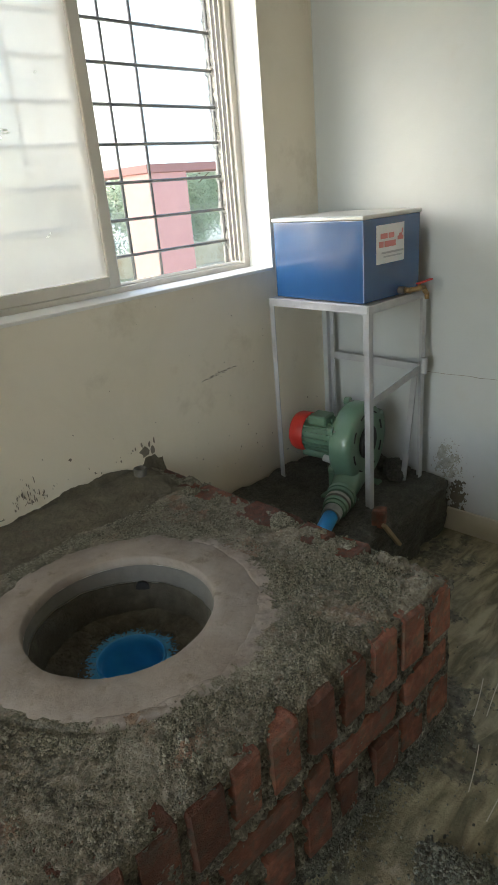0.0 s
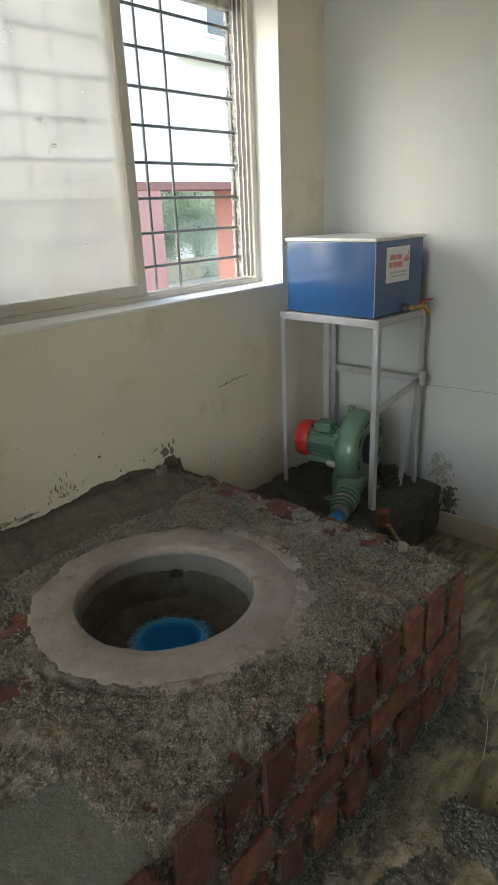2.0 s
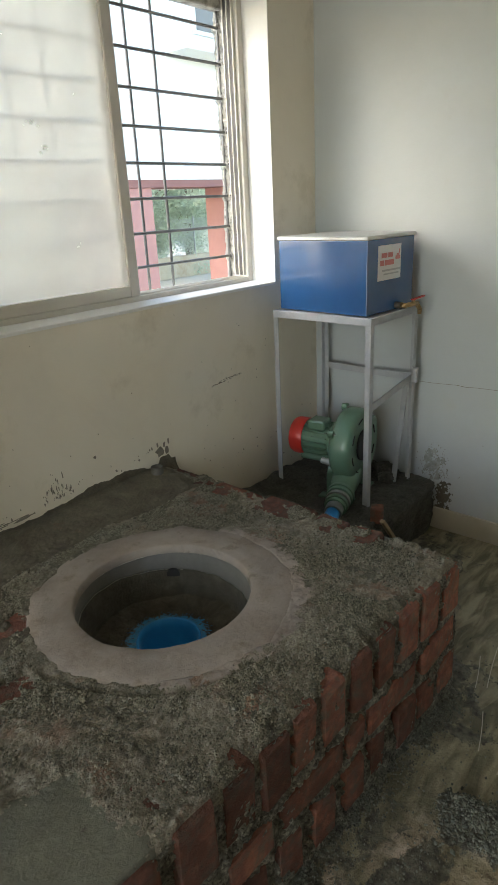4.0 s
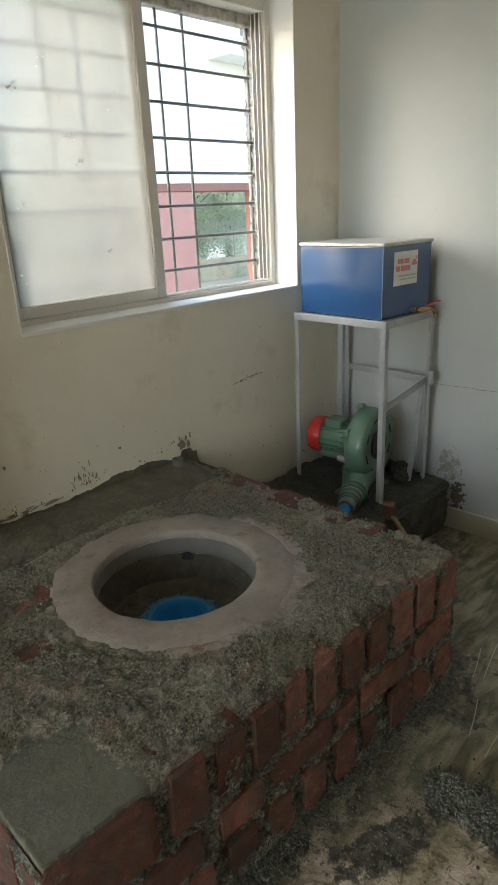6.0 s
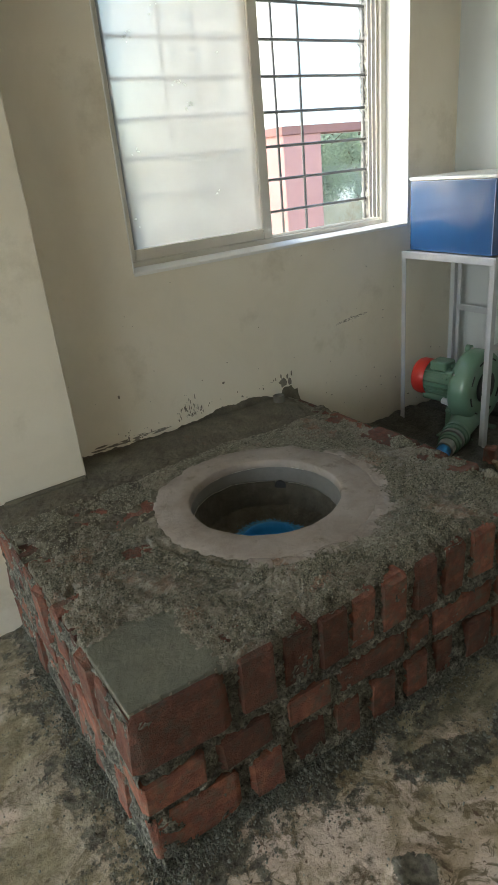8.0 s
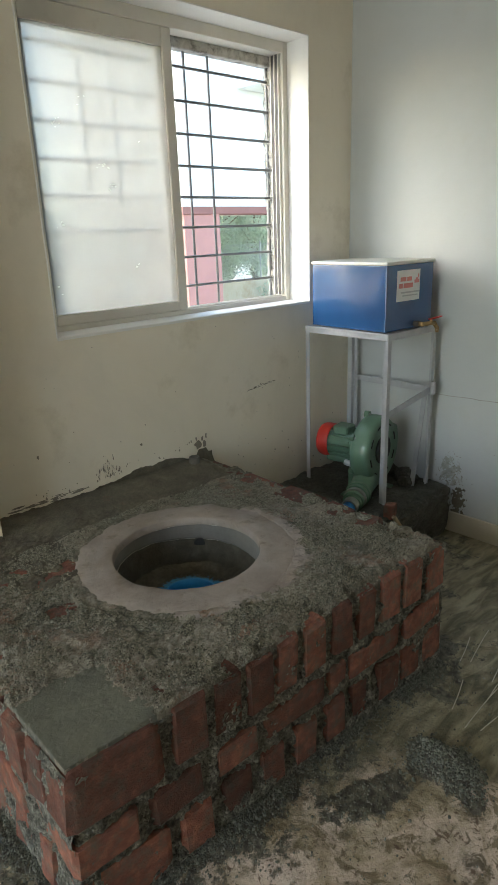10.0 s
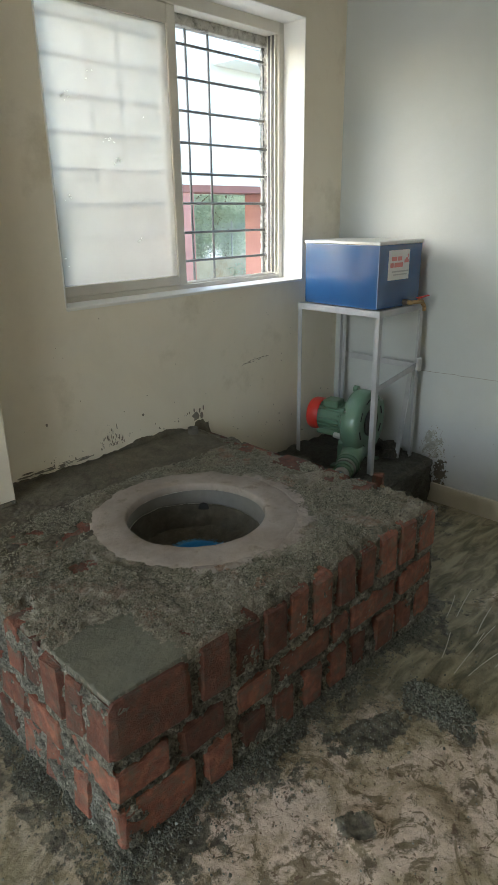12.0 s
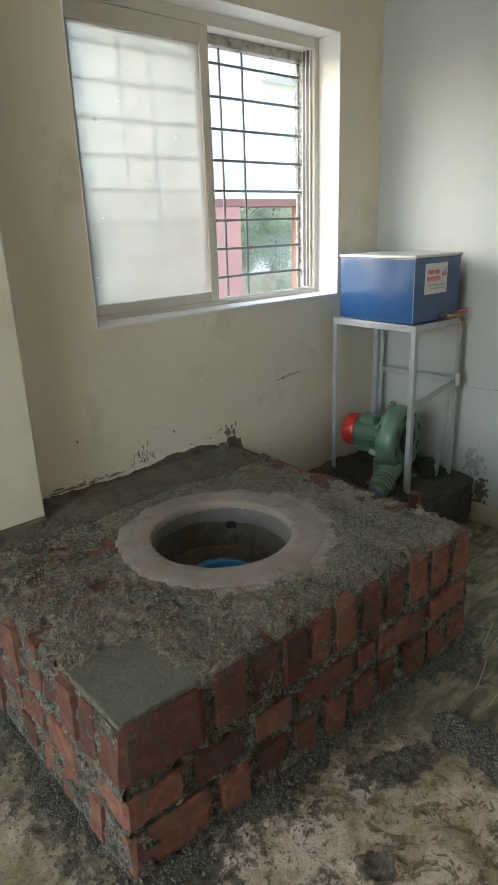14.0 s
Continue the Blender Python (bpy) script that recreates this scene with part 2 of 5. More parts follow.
leaf_links.new(leaf_nodes["Principled BSDF"].outputs["BSDF"], leaf_mix.inputs[1])
leaf_links.new(through_leaf.outputs["BSDF"], leaf_mix.inputs[2])
leaf_links.new(leaf_mix.outputs["Shader"], leaf_nodes["Material Output"].inputs["Surface"])
BARK = mat("bark", [(0.3, (0.12, 0.09, 0.06)), (0.7, (0.22, 0.17, 0.12))], 6, 8, 0.9, 0.5, 30)
EARTH = mat("earth", [(0.3, (0.44, 0.39, 0.31)), (0.7, (0.54, 0.49, 0.40))], 0.6, 9, 0.95, spots=(0.30, 0.31, 0.20), spot_scale=0.3, spot_at=(0.5, 0.62))
WIRE = mat("galvanised_wire", [(0.3, (0.36, 0.38, 0.37)), (0.7, (0.45, 0.47, 0.46))], 5, 4, 0.5, metal=0.5)
YELLOWWALL = mat("yellow_boundary_paint", [(0.3, (0.42, 0.37, 0.27)), (0.7, (0.50, 0.45, 0.35))], 1.0, 7, 0.9, spots=(0.38, 0.29, 0.19), spot_scale=1.2, spot_at=(0.52, 0.7))
DARKGLASS = mat("facade_glass", [(0.3, (0.20, 0.19, 0.17)), (0.7, (0.25, 0.24, 0.22))], 1, 3, 0.9)


def floor_material():
    """Dusty cement floor: pale dry cement, brown damp stains, dark slurry in blotches and along the brickwork."""
    m = mat("cement_floor", [(0.32, (0.22, 0.172, 0.105)), (0.42, (0.44, 0.352, 0.248)), (0.50, (0.63, 0.515, 0.41)), (0.72, (0.72, 0.595, 0.495))],
            5.5, 12, 0.6, 0.55, 42, spots=(0.15, 0.12, 0.08), spot_scale=11, spot_at=(0.55, 0.63), dist=0.016, distort=0.9)
    nt = m.node_tree
    n, l = nt.nodes, nt.links
    b = n["Principled BSDF"]
    base = b.inputs["Base Color"].links[0].from_socket
    for sc, lo, hi, col, dis in ((3.6, 0.47, 0.59, (0.32, 0.265, 0.15), 0.6), (8.0, 0.53, 0.58, (0.17, 0.135, 0.075), 1.6), (24.0, 0.57, 0.62, (0.14, 0.11, 0.065), 1.8), (32.0, 0.595, 0.625, (0.13, 0.08, 0.05), 0.4), (60.0, 0.62, 0.66, (0.08, 0.06, 0.04), 0.6)):
        q = n.new("ShaderNodeTexNoise")
        q.inputs["Scale"].default_value, q.inputs["Detail"].default_value, q.inputs["Distortion"].default_value = sc, 10, dis
        q.inputs["Roughness"].default_value = 0.68
        l.new(n["Texture Coordinate"].outputs["Object"], q.inputs["Vector"])
        g = n.new("ShaderNodeMapRange")
        g.inputs["From Min"].default_value, g.inputs["From Max"].default_value = lo, hi
        g.inputs["To Max"].default_value = 0.85
        l.new(q.outputs["Fac"], g.inputs["Value"])
        k = n.new("ShaderNodeMix")
        k.data_type = "RGBA"
        l.new(g.outputs["Result"], k.inputs["Factor"])
        l.new(base, k.inputs["A"])
        k.inputs["B"].default_value = (*col, 1)
        base = k.outputs["Result"]
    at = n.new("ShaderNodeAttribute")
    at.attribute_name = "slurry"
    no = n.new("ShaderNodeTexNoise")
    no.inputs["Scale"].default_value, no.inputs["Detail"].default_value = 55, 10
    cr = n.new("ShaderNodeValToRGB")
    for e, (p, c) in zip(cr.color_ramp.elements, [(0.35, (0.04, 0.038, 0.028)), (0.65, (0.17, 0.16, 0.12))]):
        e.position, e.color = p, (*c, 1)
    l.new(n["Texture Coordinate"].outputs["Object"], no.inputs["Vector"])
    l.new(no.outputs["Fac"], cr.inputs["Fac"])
    ol = n.new("ShaderNodeAttribute")
    ol.attribute_name = "screed"
    oc = n.new("ShaderNodeTexNoise")
    oc.inputs["Scale"].default_value, oc.inputs["Detail"].default_value, oc.inputs["Distortion"].default_value = 9, 9, 0.8
    drag = n.new("ShaderNodeMapping")
    drag.inputs["Scale"].default_value, drag.inputs["Rotation"].default_value = (0.8, 3.2, 1.0), (0.0, 0.0, radians(-9))
    l.new(n["Texture Coordinate"].outputs["Object"], drag.inputs["Vector"])
    l.new(drag.outputs["Vector"], oc.inputs["Vector"])
    og = n.new("ShaderNodeValToRGB")
    for e, (p, c) in zip(og.color_ramp.elements, [(0.36, (0.115, 0.106, 0.064)), (0.66, (0.35, 0.32, 0.21))]):
        e.position, e.color = p, (*c, 1)
    l.new(oc.outputs["Fac"], og.inputs["Fac"])
    om = n.new("ShaderNodeMix")
    om.data_type = "RGBA"
    l.new(ol.outputs["Fac"], om.inputs["Factor"])
    l.new(base, om.inputs["A"])
    l.new(og.outputs["Color"], om.inputs["B"])
    base = om.outputs["Result"]
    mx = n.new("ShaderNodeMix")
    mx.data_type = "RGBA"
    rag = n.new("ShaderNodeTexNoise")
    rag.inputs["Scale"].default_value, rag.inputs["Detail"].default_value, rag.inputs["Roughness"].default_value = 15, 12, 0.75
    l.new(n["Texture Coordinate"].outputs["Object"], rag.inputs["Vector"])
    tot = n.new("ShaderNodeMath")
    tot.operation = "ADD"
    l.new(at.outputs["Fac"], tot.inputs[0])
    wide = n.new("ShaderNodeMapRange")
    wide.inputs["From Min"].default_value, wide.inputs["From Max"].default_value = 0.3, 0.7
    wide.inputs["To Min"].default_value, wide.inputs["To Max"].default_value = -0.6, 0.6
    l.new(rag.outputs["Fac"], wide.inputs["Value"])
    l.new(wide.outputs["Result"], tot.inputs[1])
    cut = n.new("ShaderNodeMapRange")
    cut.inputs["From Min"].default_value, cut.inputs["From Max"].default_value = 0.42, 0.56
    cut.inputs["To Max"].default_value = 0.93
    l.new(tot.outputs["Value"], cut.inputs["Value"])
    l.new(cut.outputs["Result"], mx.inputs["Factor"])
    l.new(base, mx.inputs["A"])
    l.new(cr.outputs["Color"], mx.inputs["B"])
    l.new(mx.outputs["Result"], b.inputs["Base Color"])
    mr = n.new("ShaderNodeMapRange")
    mr.inputs["To Min"].default_value, mr.inputs["To Max"].default_value = 0.8, 0.5
    l.new(at.outputs["Fac"], mr.inputs["Value"])
    l.new(mr.outputs["Result"], b.inputs["Roughness"])
    return m


FLOOR = floor_material()


def frosted_material():
    """Frosted film on a pane: milky, lets light through diffusely, faintly dirty."""
    m = bpy.data.materials.new("frosted_glass")
    m.use_nodes = True
    n, l = m.node_tree.nodes, m.node_tree.links
    tr = n.new("ShaderNodeBsdfTranslucent")
    gl = n.new("ShaderNodeBsdfPrincipled")
    gl.inputs["Base Color"].default_value, gl.inputs["Roughness"].default_value = (0.8, 0.8, 0.78, 1), 0.35
    no = n.new("ShaderNodeTexNoise")
    no.inputs["Scale"].default_value, no.inputs["Detail"].default_value = 7, 8
    tc = n.new("ShaderNodeTexCoord")
    l.new(tc.outputs["Object"], no.inputs["Vector"])
    cr = n.new("ShaderNodeValToRGB")
    for e, (p, c) in zip(cr.color_ramp.elements, [(0.3, (0.47, 0.46, 0.435)), (0.6, (0.53, 0.52, 0.49))]):
        e.position, e.color = p, (*c, 1)
    l.new(no.outputs["Fac"], cr.inputs["Fac"])
    l.new(cr.outputs["Color"], tr.inputs["Color"])
    rg = n.new("ShaderNodeBsdfGlass")
    rg.inputs["Color"].default_value = (0.74, 0.73, 0.70, 1)
    rg.inputs["Roughness"].default_value, rg.inputs["IOR"].default_value = 0.27, 1.45
    m0 = n.new("ShaderNodeMixShader")
    m0.inputs["Fac"].default_value = 0.50
    l.new(tr.outputs["BSDF"], m0.inputs[1])
    l.new(rg.outputs["BSDF"], m0.inputs[2])
    mx = n.new("ShaderNodeMixShader")
    mx.inputs["Fac"].default_value = 0.08
    l.new(m0.outputs["Shader"], mx.inputs[1])
    l.new(gl.outputs["BSDF"], mx.inputs[2])
    l.new(mx.outputs["Shader"], n["Material Output"].inputs["Surface"])
    return m


FROST = frosted_material()

# ---- mesh helpers ----


def mesh_of(name, bm, material, smooth=False):
    me = bpy.data.meshes.new(name)
    bm.to_mesh(me)
    bm.free()
    for m in material if isinstance(material, (list, tuple)) else [material]:
        me.materials.append(m)
    if smooth:
        me.shade_smooth()
    return me


def thing(name, bm=None, material=None, label="", category="", group="", kind="", at=None, smooth=False):
    ob = new(name, mesh_of(name, bm, material, smooth) if bm else None)
    if at is not None:
        ob.matrix_world = at
    return tagged(ob, label, category, group, kind)


def part(name, bm, material, parent, label="", at=None, smooth=False):
    ob = new(name, mesh_of(name, bm, material, smooth))
    ob.parent = parent
    if at is not None:
        ob.matrix_basis = at
    return tagged(ob, label)


def add_box(bm, lo, hi, bevel=0.0, m=None, seg=1):
    r = bmesh.ops.create_cube(bm, size=1.0)
    vs = r["verts"]
    c = [(a + b) / 2 for a, b in zip(lo, hi)]
    s = [b - a for a, b in zip(lo, hi)]
    for v in vs:
        v.co = Vector((c[0] + v.co.x * s[0], c[1] + v.co.y * s[1], c[2] + v.co.z * s[2]))
        if m is not None:
            v.co = m @ v.co
    if bevel:
        es = {e for v in vs for e in v.link_edges}
        bmesh.ops.bevel(bm, geom=list(es), offset=bevel, segments=seg, affect="EDGES", profile=0.5)
    return bm


def box(lo, hi, bevel=0.0, m=None, seg=1):
    return add_box(bmesh.new(), lo, hi, bevel, m, seg)


def add_tube(bm, a, b, r, r2=None, seg=16, caps=True):
    a, b = Vector(a), Vector(b)
    d = b - a
    m = Matrix.Translation((a + b) / 2) @ d.to_track_quat("Z", "Y").to_matrix().to_4x4()
    bmesh.ops.create_cone(bm, cap_ends=caps, cap_tris=False, segments=seg, radius1=r, radius2=r if r2 is None else r2, depth=d.length, matrix=m)
    return bm


def tube(a, b, r, r2=None, seg=16):
    return add_tube(bmesh.new(), a, b, r, r2, seg)


def add_lathe(bm, profile, seg=48, m=None):
    """A closed body turned round z from a profile of (radius, height)."""
    rings = []
    for r, z in profile:
        ring = []
        for k in range(seg):
            a = 2 * math.pi * k / seg
            co = Vector((r * math.cos(a), r * math.sin(a), z))
            ring.append(bm.verts.new(m @ co if m is not None else co))
        rings.append(ring)
    for p, q in zip(rings, rings[1:]):
        for k in range(seg):
            bm.faces.new((p[k], p[(k + 1) % seg], q[(k + 1) % seg], q[k]))
    return bm


def add_bar(bm, a, b, w, h, up=(0, 0, 1)):
    """A square bar from a to b."""
    a, b = Vector(a), Vector(b)
    z = (b - a).normalized()
    x = Vector(up).cross(z)
    x = x.normalized() if x.length > 1e-4 else Vector((1, 0, 0))
    y = z.cross(x)
    m = Matrix((x, y, z)).transposed().to_4x4()
    m.translation = a
    return add_box(bm, (-w / 2, -h / 2, 0), (w / 2, h / 2, (b - a).length), 0.0, m)


def angle_iron(a, b, w, t, sx=1, sy=1):
    """An upright L-section from a to b; sx, sy say to which sides its flanges point."""
    bm = bmesh.new()
    (x, y, z0), (x2, y2, z1) = a, b
    add_box(bm, (min(x, x + sx * w), min(y, y + sy * t), z0), (max(x, x + sx * w), max(y, y + sy * t), z1), 0.0008)
    add_box(bm, (min(x, x + sx * t), min(y + sy * t, y + sy * w), z0), (max(x, x + sx * t), max(y + sy * t, y + sy * w), z1), 0.0008)
    return bm


def n3(x, y, z=0.0):
    return noise.noise(Vector((x, y, z)))


def fbm(x, y, z=0.0, o=4):
    return noise.fractal(Vector((x, y, z)), 0.9, 2.1, o)


def sstep(a, b, v):
    t = min(1.0, max(0.0, (v - a) / (b - a)))
    return t * t * (3 - 2 * t)


def crumbs(places, material, name, parent=None, label="", category="", smooth=False):
    """Many lumps of one kind in one mesh; places: (x, y, z, size)."""
    bm = bmesh.new()
    bmesh.ops.create_icosphere(bm, subdivisions=1, radius=1.0)
    base = np.array([v.co[:] for v in bm.verts])
    tris = np.array([[v.index for v in f.verts] for f in bm.faces])
    bm.free()
    rng = np.random.default_rng(len(places))
    vs, fs = [], []
    for k, (x, y, z, s) in enumerate(places):
        sh = base * rng.uniform(0.65, 1.25, (len(base), 1)) * rng.uniform(0.75, 1.2, (1, 3)) * s
        vs.append(sh + (x, y, z))
        fs.append(tris + k * len(base))
    me = bpy.data.meshes.new(name)
    me.from_pydata(np.concatenate(vs).tolist(), [], np.concatenate(fs).tolist())
    me.materials.append(material)
    ob = new(name, me)
    ob.parent = parent
    return tagged(ob, label, category, "", "stuff")


# ---- the room ----
WALL_Y, WALL_X = 1.70, 2.095
OUT_Y = 1.93
WX0, WX1, WZ0, WZ1 = 0.592, 1.815, 0.968, 1.998
ROOM_W, ROOM_S, ROOM_H = -2.6, -3.2, 3.0


def north_wall():
    bm = bmesh.new()
    x0, x1 = ROOM_W - 0.2, WALL_X
    add_box(bm, (x0, WALL_Y, -1.3), (WX0, OUT_Y, ROOM_H))
    add_box(bm, (WX1, WALL_Y, -1.3), (x1, OUT_Y, ROOM_H))
    add_box(bm, (WX0, WALL_Y, -1.3), (WX1, OUT_Y, WZ0))
    add_box(bm, (WX0, WALL_Y, WZ1), (WX1, OUT_Y, ROOM_H))
    return thing("wall_north", bm, PAINT, "cream painted plaster wall, colour warmed for bounced light, with mortar stains", "wall", kind="structure")


north = north_wall()
east = thing("wall_east", box((WALL_X, ROOM_S - 0.2, -1.3), (WALL_X + 0.23, OUT_Y, ROOM_H)), PAINT_DIMMED, "off-white plaster wall, colour dimmed against strong window light, with a hairline crack", "wall", kind="structure")


def wall_with_opening(name, axis, at, lo, hi, o0, o1, z0, z1):
    """A plain wall across the room with one opening in it."""
    bm = bmesh.new()

    def b(a0, a1, c0, c1):
        if axis == "x":
            add_box(bm, (at - 0.2, a0, c0), (at, a1, c1))
        else:
            add_box(bm, (a0, at - 0.2, c0), (a1, at, c1))
    b(lo, o0, -1.3, ROOM_H)
    b(o1, hi, -1.3, ROOM_H)
    b(o0, o1, z1, ROOM_H)
    b(o0, o1, -1.3, z0)
    return thing(name, bm, PAINT, "cream painted plaster wall with an opening", "wall", kind="structure")


wall_with_opening("wall_west", "x", ROOM_W, ROOM_S, WALL_Y, -0.1, 1.4, 0.0, 2.2)
thing("wall_south", box((ROOM_W - 0.2, ROOM_S - 0.2, -1.3), (WALL_X, ROOM_S, ROOM_H)), PAINT, "cream painted plaster wall", "wall", kind="structure")
thing("ceiling", box((ROOM_W - 0.2, ROOM_S - 0.2, ROOM_H), (WALL_X + 0.23, OUT_Y, ROOM_H + 0.15)), CEILING, "white painted concrete ceiling", "ceiling", kind="structure")
thing("pier", box((-0.14, 1.602, -0.1), (0.285, WALL_Y + 0.001, ROOM_H), 0.004), PAINT, "plastered pier standing proud of the window wall", "pier", kind="structure")
thing("trim", box((WALL_X - 0.010, ROOM_S, -0.09), (WALL_X + 0.001, 1.14, 0.035), 0.003), SKIRT, "grey-brown cement skirting along the wall foot", "skirting", kind="structure")


def floor_z(x, y):
    return -0.032 * max(0.0, x - 0.35)


HEAP = Vector((0.85, 0.40))  # the heap of spilt gravel mortar


def heap_z(x, y):
    """Height of the gravel heap and of the ridge round the dent beside it."""
    d = math.hypot((x - HEAP.x) * 0.9, (y - HEAP.y) * 0.62) + 0.02 * n3(x * 14, y * 14)
    r = math.hypot(x - 0.375, y - 0.35) + 0.012 * n3(x * 20, y * 20, 4.0)
    return 0.030 * (1 - sstep(0.0, 0.085, d)) + 0.010 * sstep(0.022, 0.006, abs(r - 0.042))


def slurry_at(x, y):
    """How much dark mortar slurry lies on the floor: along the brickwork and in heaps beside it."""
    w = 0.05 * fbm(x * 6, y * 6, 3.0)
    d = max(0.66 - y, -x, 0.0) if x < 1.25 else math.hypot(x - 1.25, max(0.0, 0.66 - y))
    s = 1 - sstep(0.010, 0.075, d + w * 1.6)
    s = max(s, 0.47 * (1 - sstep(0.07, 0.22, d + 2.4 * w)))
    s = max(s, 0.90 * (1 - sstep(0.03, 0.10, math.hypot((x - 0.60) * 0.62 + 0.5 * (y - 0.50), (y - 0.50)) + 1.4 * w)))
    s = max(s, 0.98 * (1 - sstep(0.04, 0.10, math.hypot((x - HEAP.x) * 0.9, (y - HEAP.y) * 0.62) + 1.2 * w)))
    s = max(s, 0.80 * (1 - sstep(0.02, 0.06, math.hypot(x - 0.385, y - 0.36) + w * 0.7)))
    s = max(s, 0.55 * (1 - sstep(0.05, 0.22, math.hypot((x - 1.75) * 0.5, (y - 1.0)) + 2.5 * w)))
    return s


def screed_at(x, y):
    """Smooth damp screed beside the stove's far corner: 1 inside, 0 outside."""
    w = 0.05 * fbm(x * 6, y * 6, 41.0) + 0.03 * fbm(x * 24, y * 24, 43.0)
    far = 0.94 * (1 - sstep(0.20, 0.31, math.hypot((x - 1.08) * 0.72, (y - 0.50) * 1.05) + w))
    foot = 0.9 * (1 - sstep(0.09, 0.15, 0.66 - y + w)) * sstep(0.42, 0.62, x + 2 * w)
    return max(far, foot, 0.62 * (1 - sstep(0.06, 0.22, abs(x + 0.10) * 0.8 + 3.2 * w)) * sstep(0.5, 0.8, y))


def floor_mesh():
    xs = [ROOM_W - 0.2, -1.8, -1.2] + [-0.8 + 0.011 * k for k in range(int(2.9 / 0.011) + 1)]
    ys = [ROOM_S - 0.2, -2.2, -1.2, -0.6] + [-0.2 + 0.011 * k for k in range(int(1.9 / 0.011) + 1)] + [1.71]
    vs, cover, damp = [], [], []
    for y in ys:
        for x in xs:
            s = slurry_at(x, y)
            h = 0.004 * fbm(x * 9, y * 9) + 0.0025 * fbm(x * 38, y * 38, 6.0) + s * (0.004 + 0.007 * fbm(x * 40, y * 40, 2.0))
            h += heap_z(x, y)
            damp.append(max(0.0, screed_at(x, y)))
            h *= 1 - 0.6 * damp[-1] * (1 - s)
            vs.append((x, y, floor_z(x, y) + h - 0.004))
            cover.append(min(1.0, max(0.0, s + 0.5 * s * fbm(x * 25, y * 25, 5.0))))
    w = len(xs)
    fs = [(j * w + i, j * w + i + 1, (j + 1) * w + i + 1, (j + 1) * w + i) for j in range(len(ys) - 1) for i in range(w - 1)]
    me = bpy.data.meshes.new("floor")
    me.from_pydata(vs, [], fs)
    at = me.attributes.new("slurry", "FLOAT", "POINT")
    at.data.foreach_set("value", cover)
    me.attributes.new("screed", "FLOAT", "POINT").data.foreach_set("value", damp)
    me.materials.append(FLOOR)
    me.shade_smooth()
    return tagged(new("floor", me), "stained cement floor with dried mortar and damp patches", "floor", "", "structure")


floor = floor_mesh()
thing("floor_slab", box((ROOM_W - 0.2, ROOM_S - 0.2, -1.3), (WALL_X, WALL_Y, -0.12)), SKIRT, "concrete slab under the floor screed", "slab", kind="structure")

# ---- window ----


def sash(name, x0, x1, z0, z1, y, parent, pane_mat, stile=0.040, foot=0.036, head=0.060):
    t = 0.022
    bm = bmesh.new()
    add_box(bm, (x0, y, z0), (x0 + stile, y + t, z1), 0.002)
    add_box(bm, (x1 - stile, y, z0), (x1, y + t, z1), 0.002)
    add_box(bm, (x0 + stile, y, z0), (x1 - stile, y + t, z0 + foot), 0.002)
    add_box(bm, (x0 + stile, y, z1 - head), (x1 - stile, y + t, z1), 0.002)
    s = part(name, bm, UPVC, parent)
    if pane_mat is not None:
        part("pane", box((x0 + stile - 0.004, y + 0.008, z0 + foot - 0.004), (x1 - stile + 0.004, y + 0.012, z1 - head + 0.004)), pane_mat, s, "frosted glass pane")
    return s


def build_window():
    w = thing("window_1", None, None, "sliding window, one frosted sash closed and the other half open", "window", kind="structure", at=pose(0, 0, 0))
    y0, y1 = 1.815, 1.885
    f = 0.03
    bm = bmesh.new()
    add_box(bm, (WX0, y0, WZ0), (WX0 + f, y1, WZ1), 0.002)
    add_box(bm, (WX1 - f, y0, WZ0), (WX1, y1, WZ1), 0.002)
    add_box(bm, (WX0 + f, y0, WZ0), (WX1 - f, y1, WZ0 + 0.022), 0.002)
    add_box(bm, (WX0 + f, y0, WZ1 - 0.045), (WX1 - f, y1, WZ1), 0.002)
    part("window_frame", bm, UPVC, w)
    for k, y in enumerate((1.829, 1.851, 1.872)):
        part("track", box((WX1 - f - 0.012, y, WZ0 + f), (WX1 - f, y + 0.005, WZ1 - f), 0.0006), UPVC, w)
        part("track", box((1.226, y, WZ0 + 0.022), (WX1 - f - 0.012, y + 0.005, WZ0 + 0.027), 0.0006), UPVC, w)
    for y in (1.836, 1.857):
        part("seal", box((WX1 - f - 0.0105, y - 0.001, WZ0 + f), (WX1 - f - 0.0002, y + 0.013, WZ1 - f)), RUBBER, w)
    mid = 1.223
    sash("sash", WX0 + f, mid, WZ0 + 0.0222, WZ1 - 0.0452, 1.820, w, FROST)
    sash("sash", WX0 + f + 0.02, mid - 0.012, WZ0 + 0.0222, WZ1 - 0.0452, 1.8455, w, None)
    part("window_sill", box((WX0 + 0.001, WALL_Y - 0.002, WZ0 - 0.006), (WX1 - 0.001, y0, WZ0 + 0.005), 0.002), REVEAL, w, "white painted sill")
    part("reveal", box((WX1 - 0.004, WALL_Y - 0.002, WZ0 + 0.003), (WX1 + 0.001, y0, WZ1), 0.001), REVEAL, w, "white painted reveal")
    part("reveal", box((WX0 + 0.002, WALL_Y - 0.002, WZ1 - 0.004), (WX1 - 0.004, y0, WZ1 + 0.001), 0.001), REVEAL, w)
    part("reveal", box((WX0 - 0.001, WALL_Y - 0.002, WZ0 + 0.003), (WX0 + 0.004, y0, WZ1), 0.001), REVEAL, w)
    return w


window = build_window()

SMUDGE = mat("pane_smudge", [(0.3, (0.5, 0.5, 0.47)), (0.7, (0.62, 0.62, 0.59))], 40, 5, 0.8)


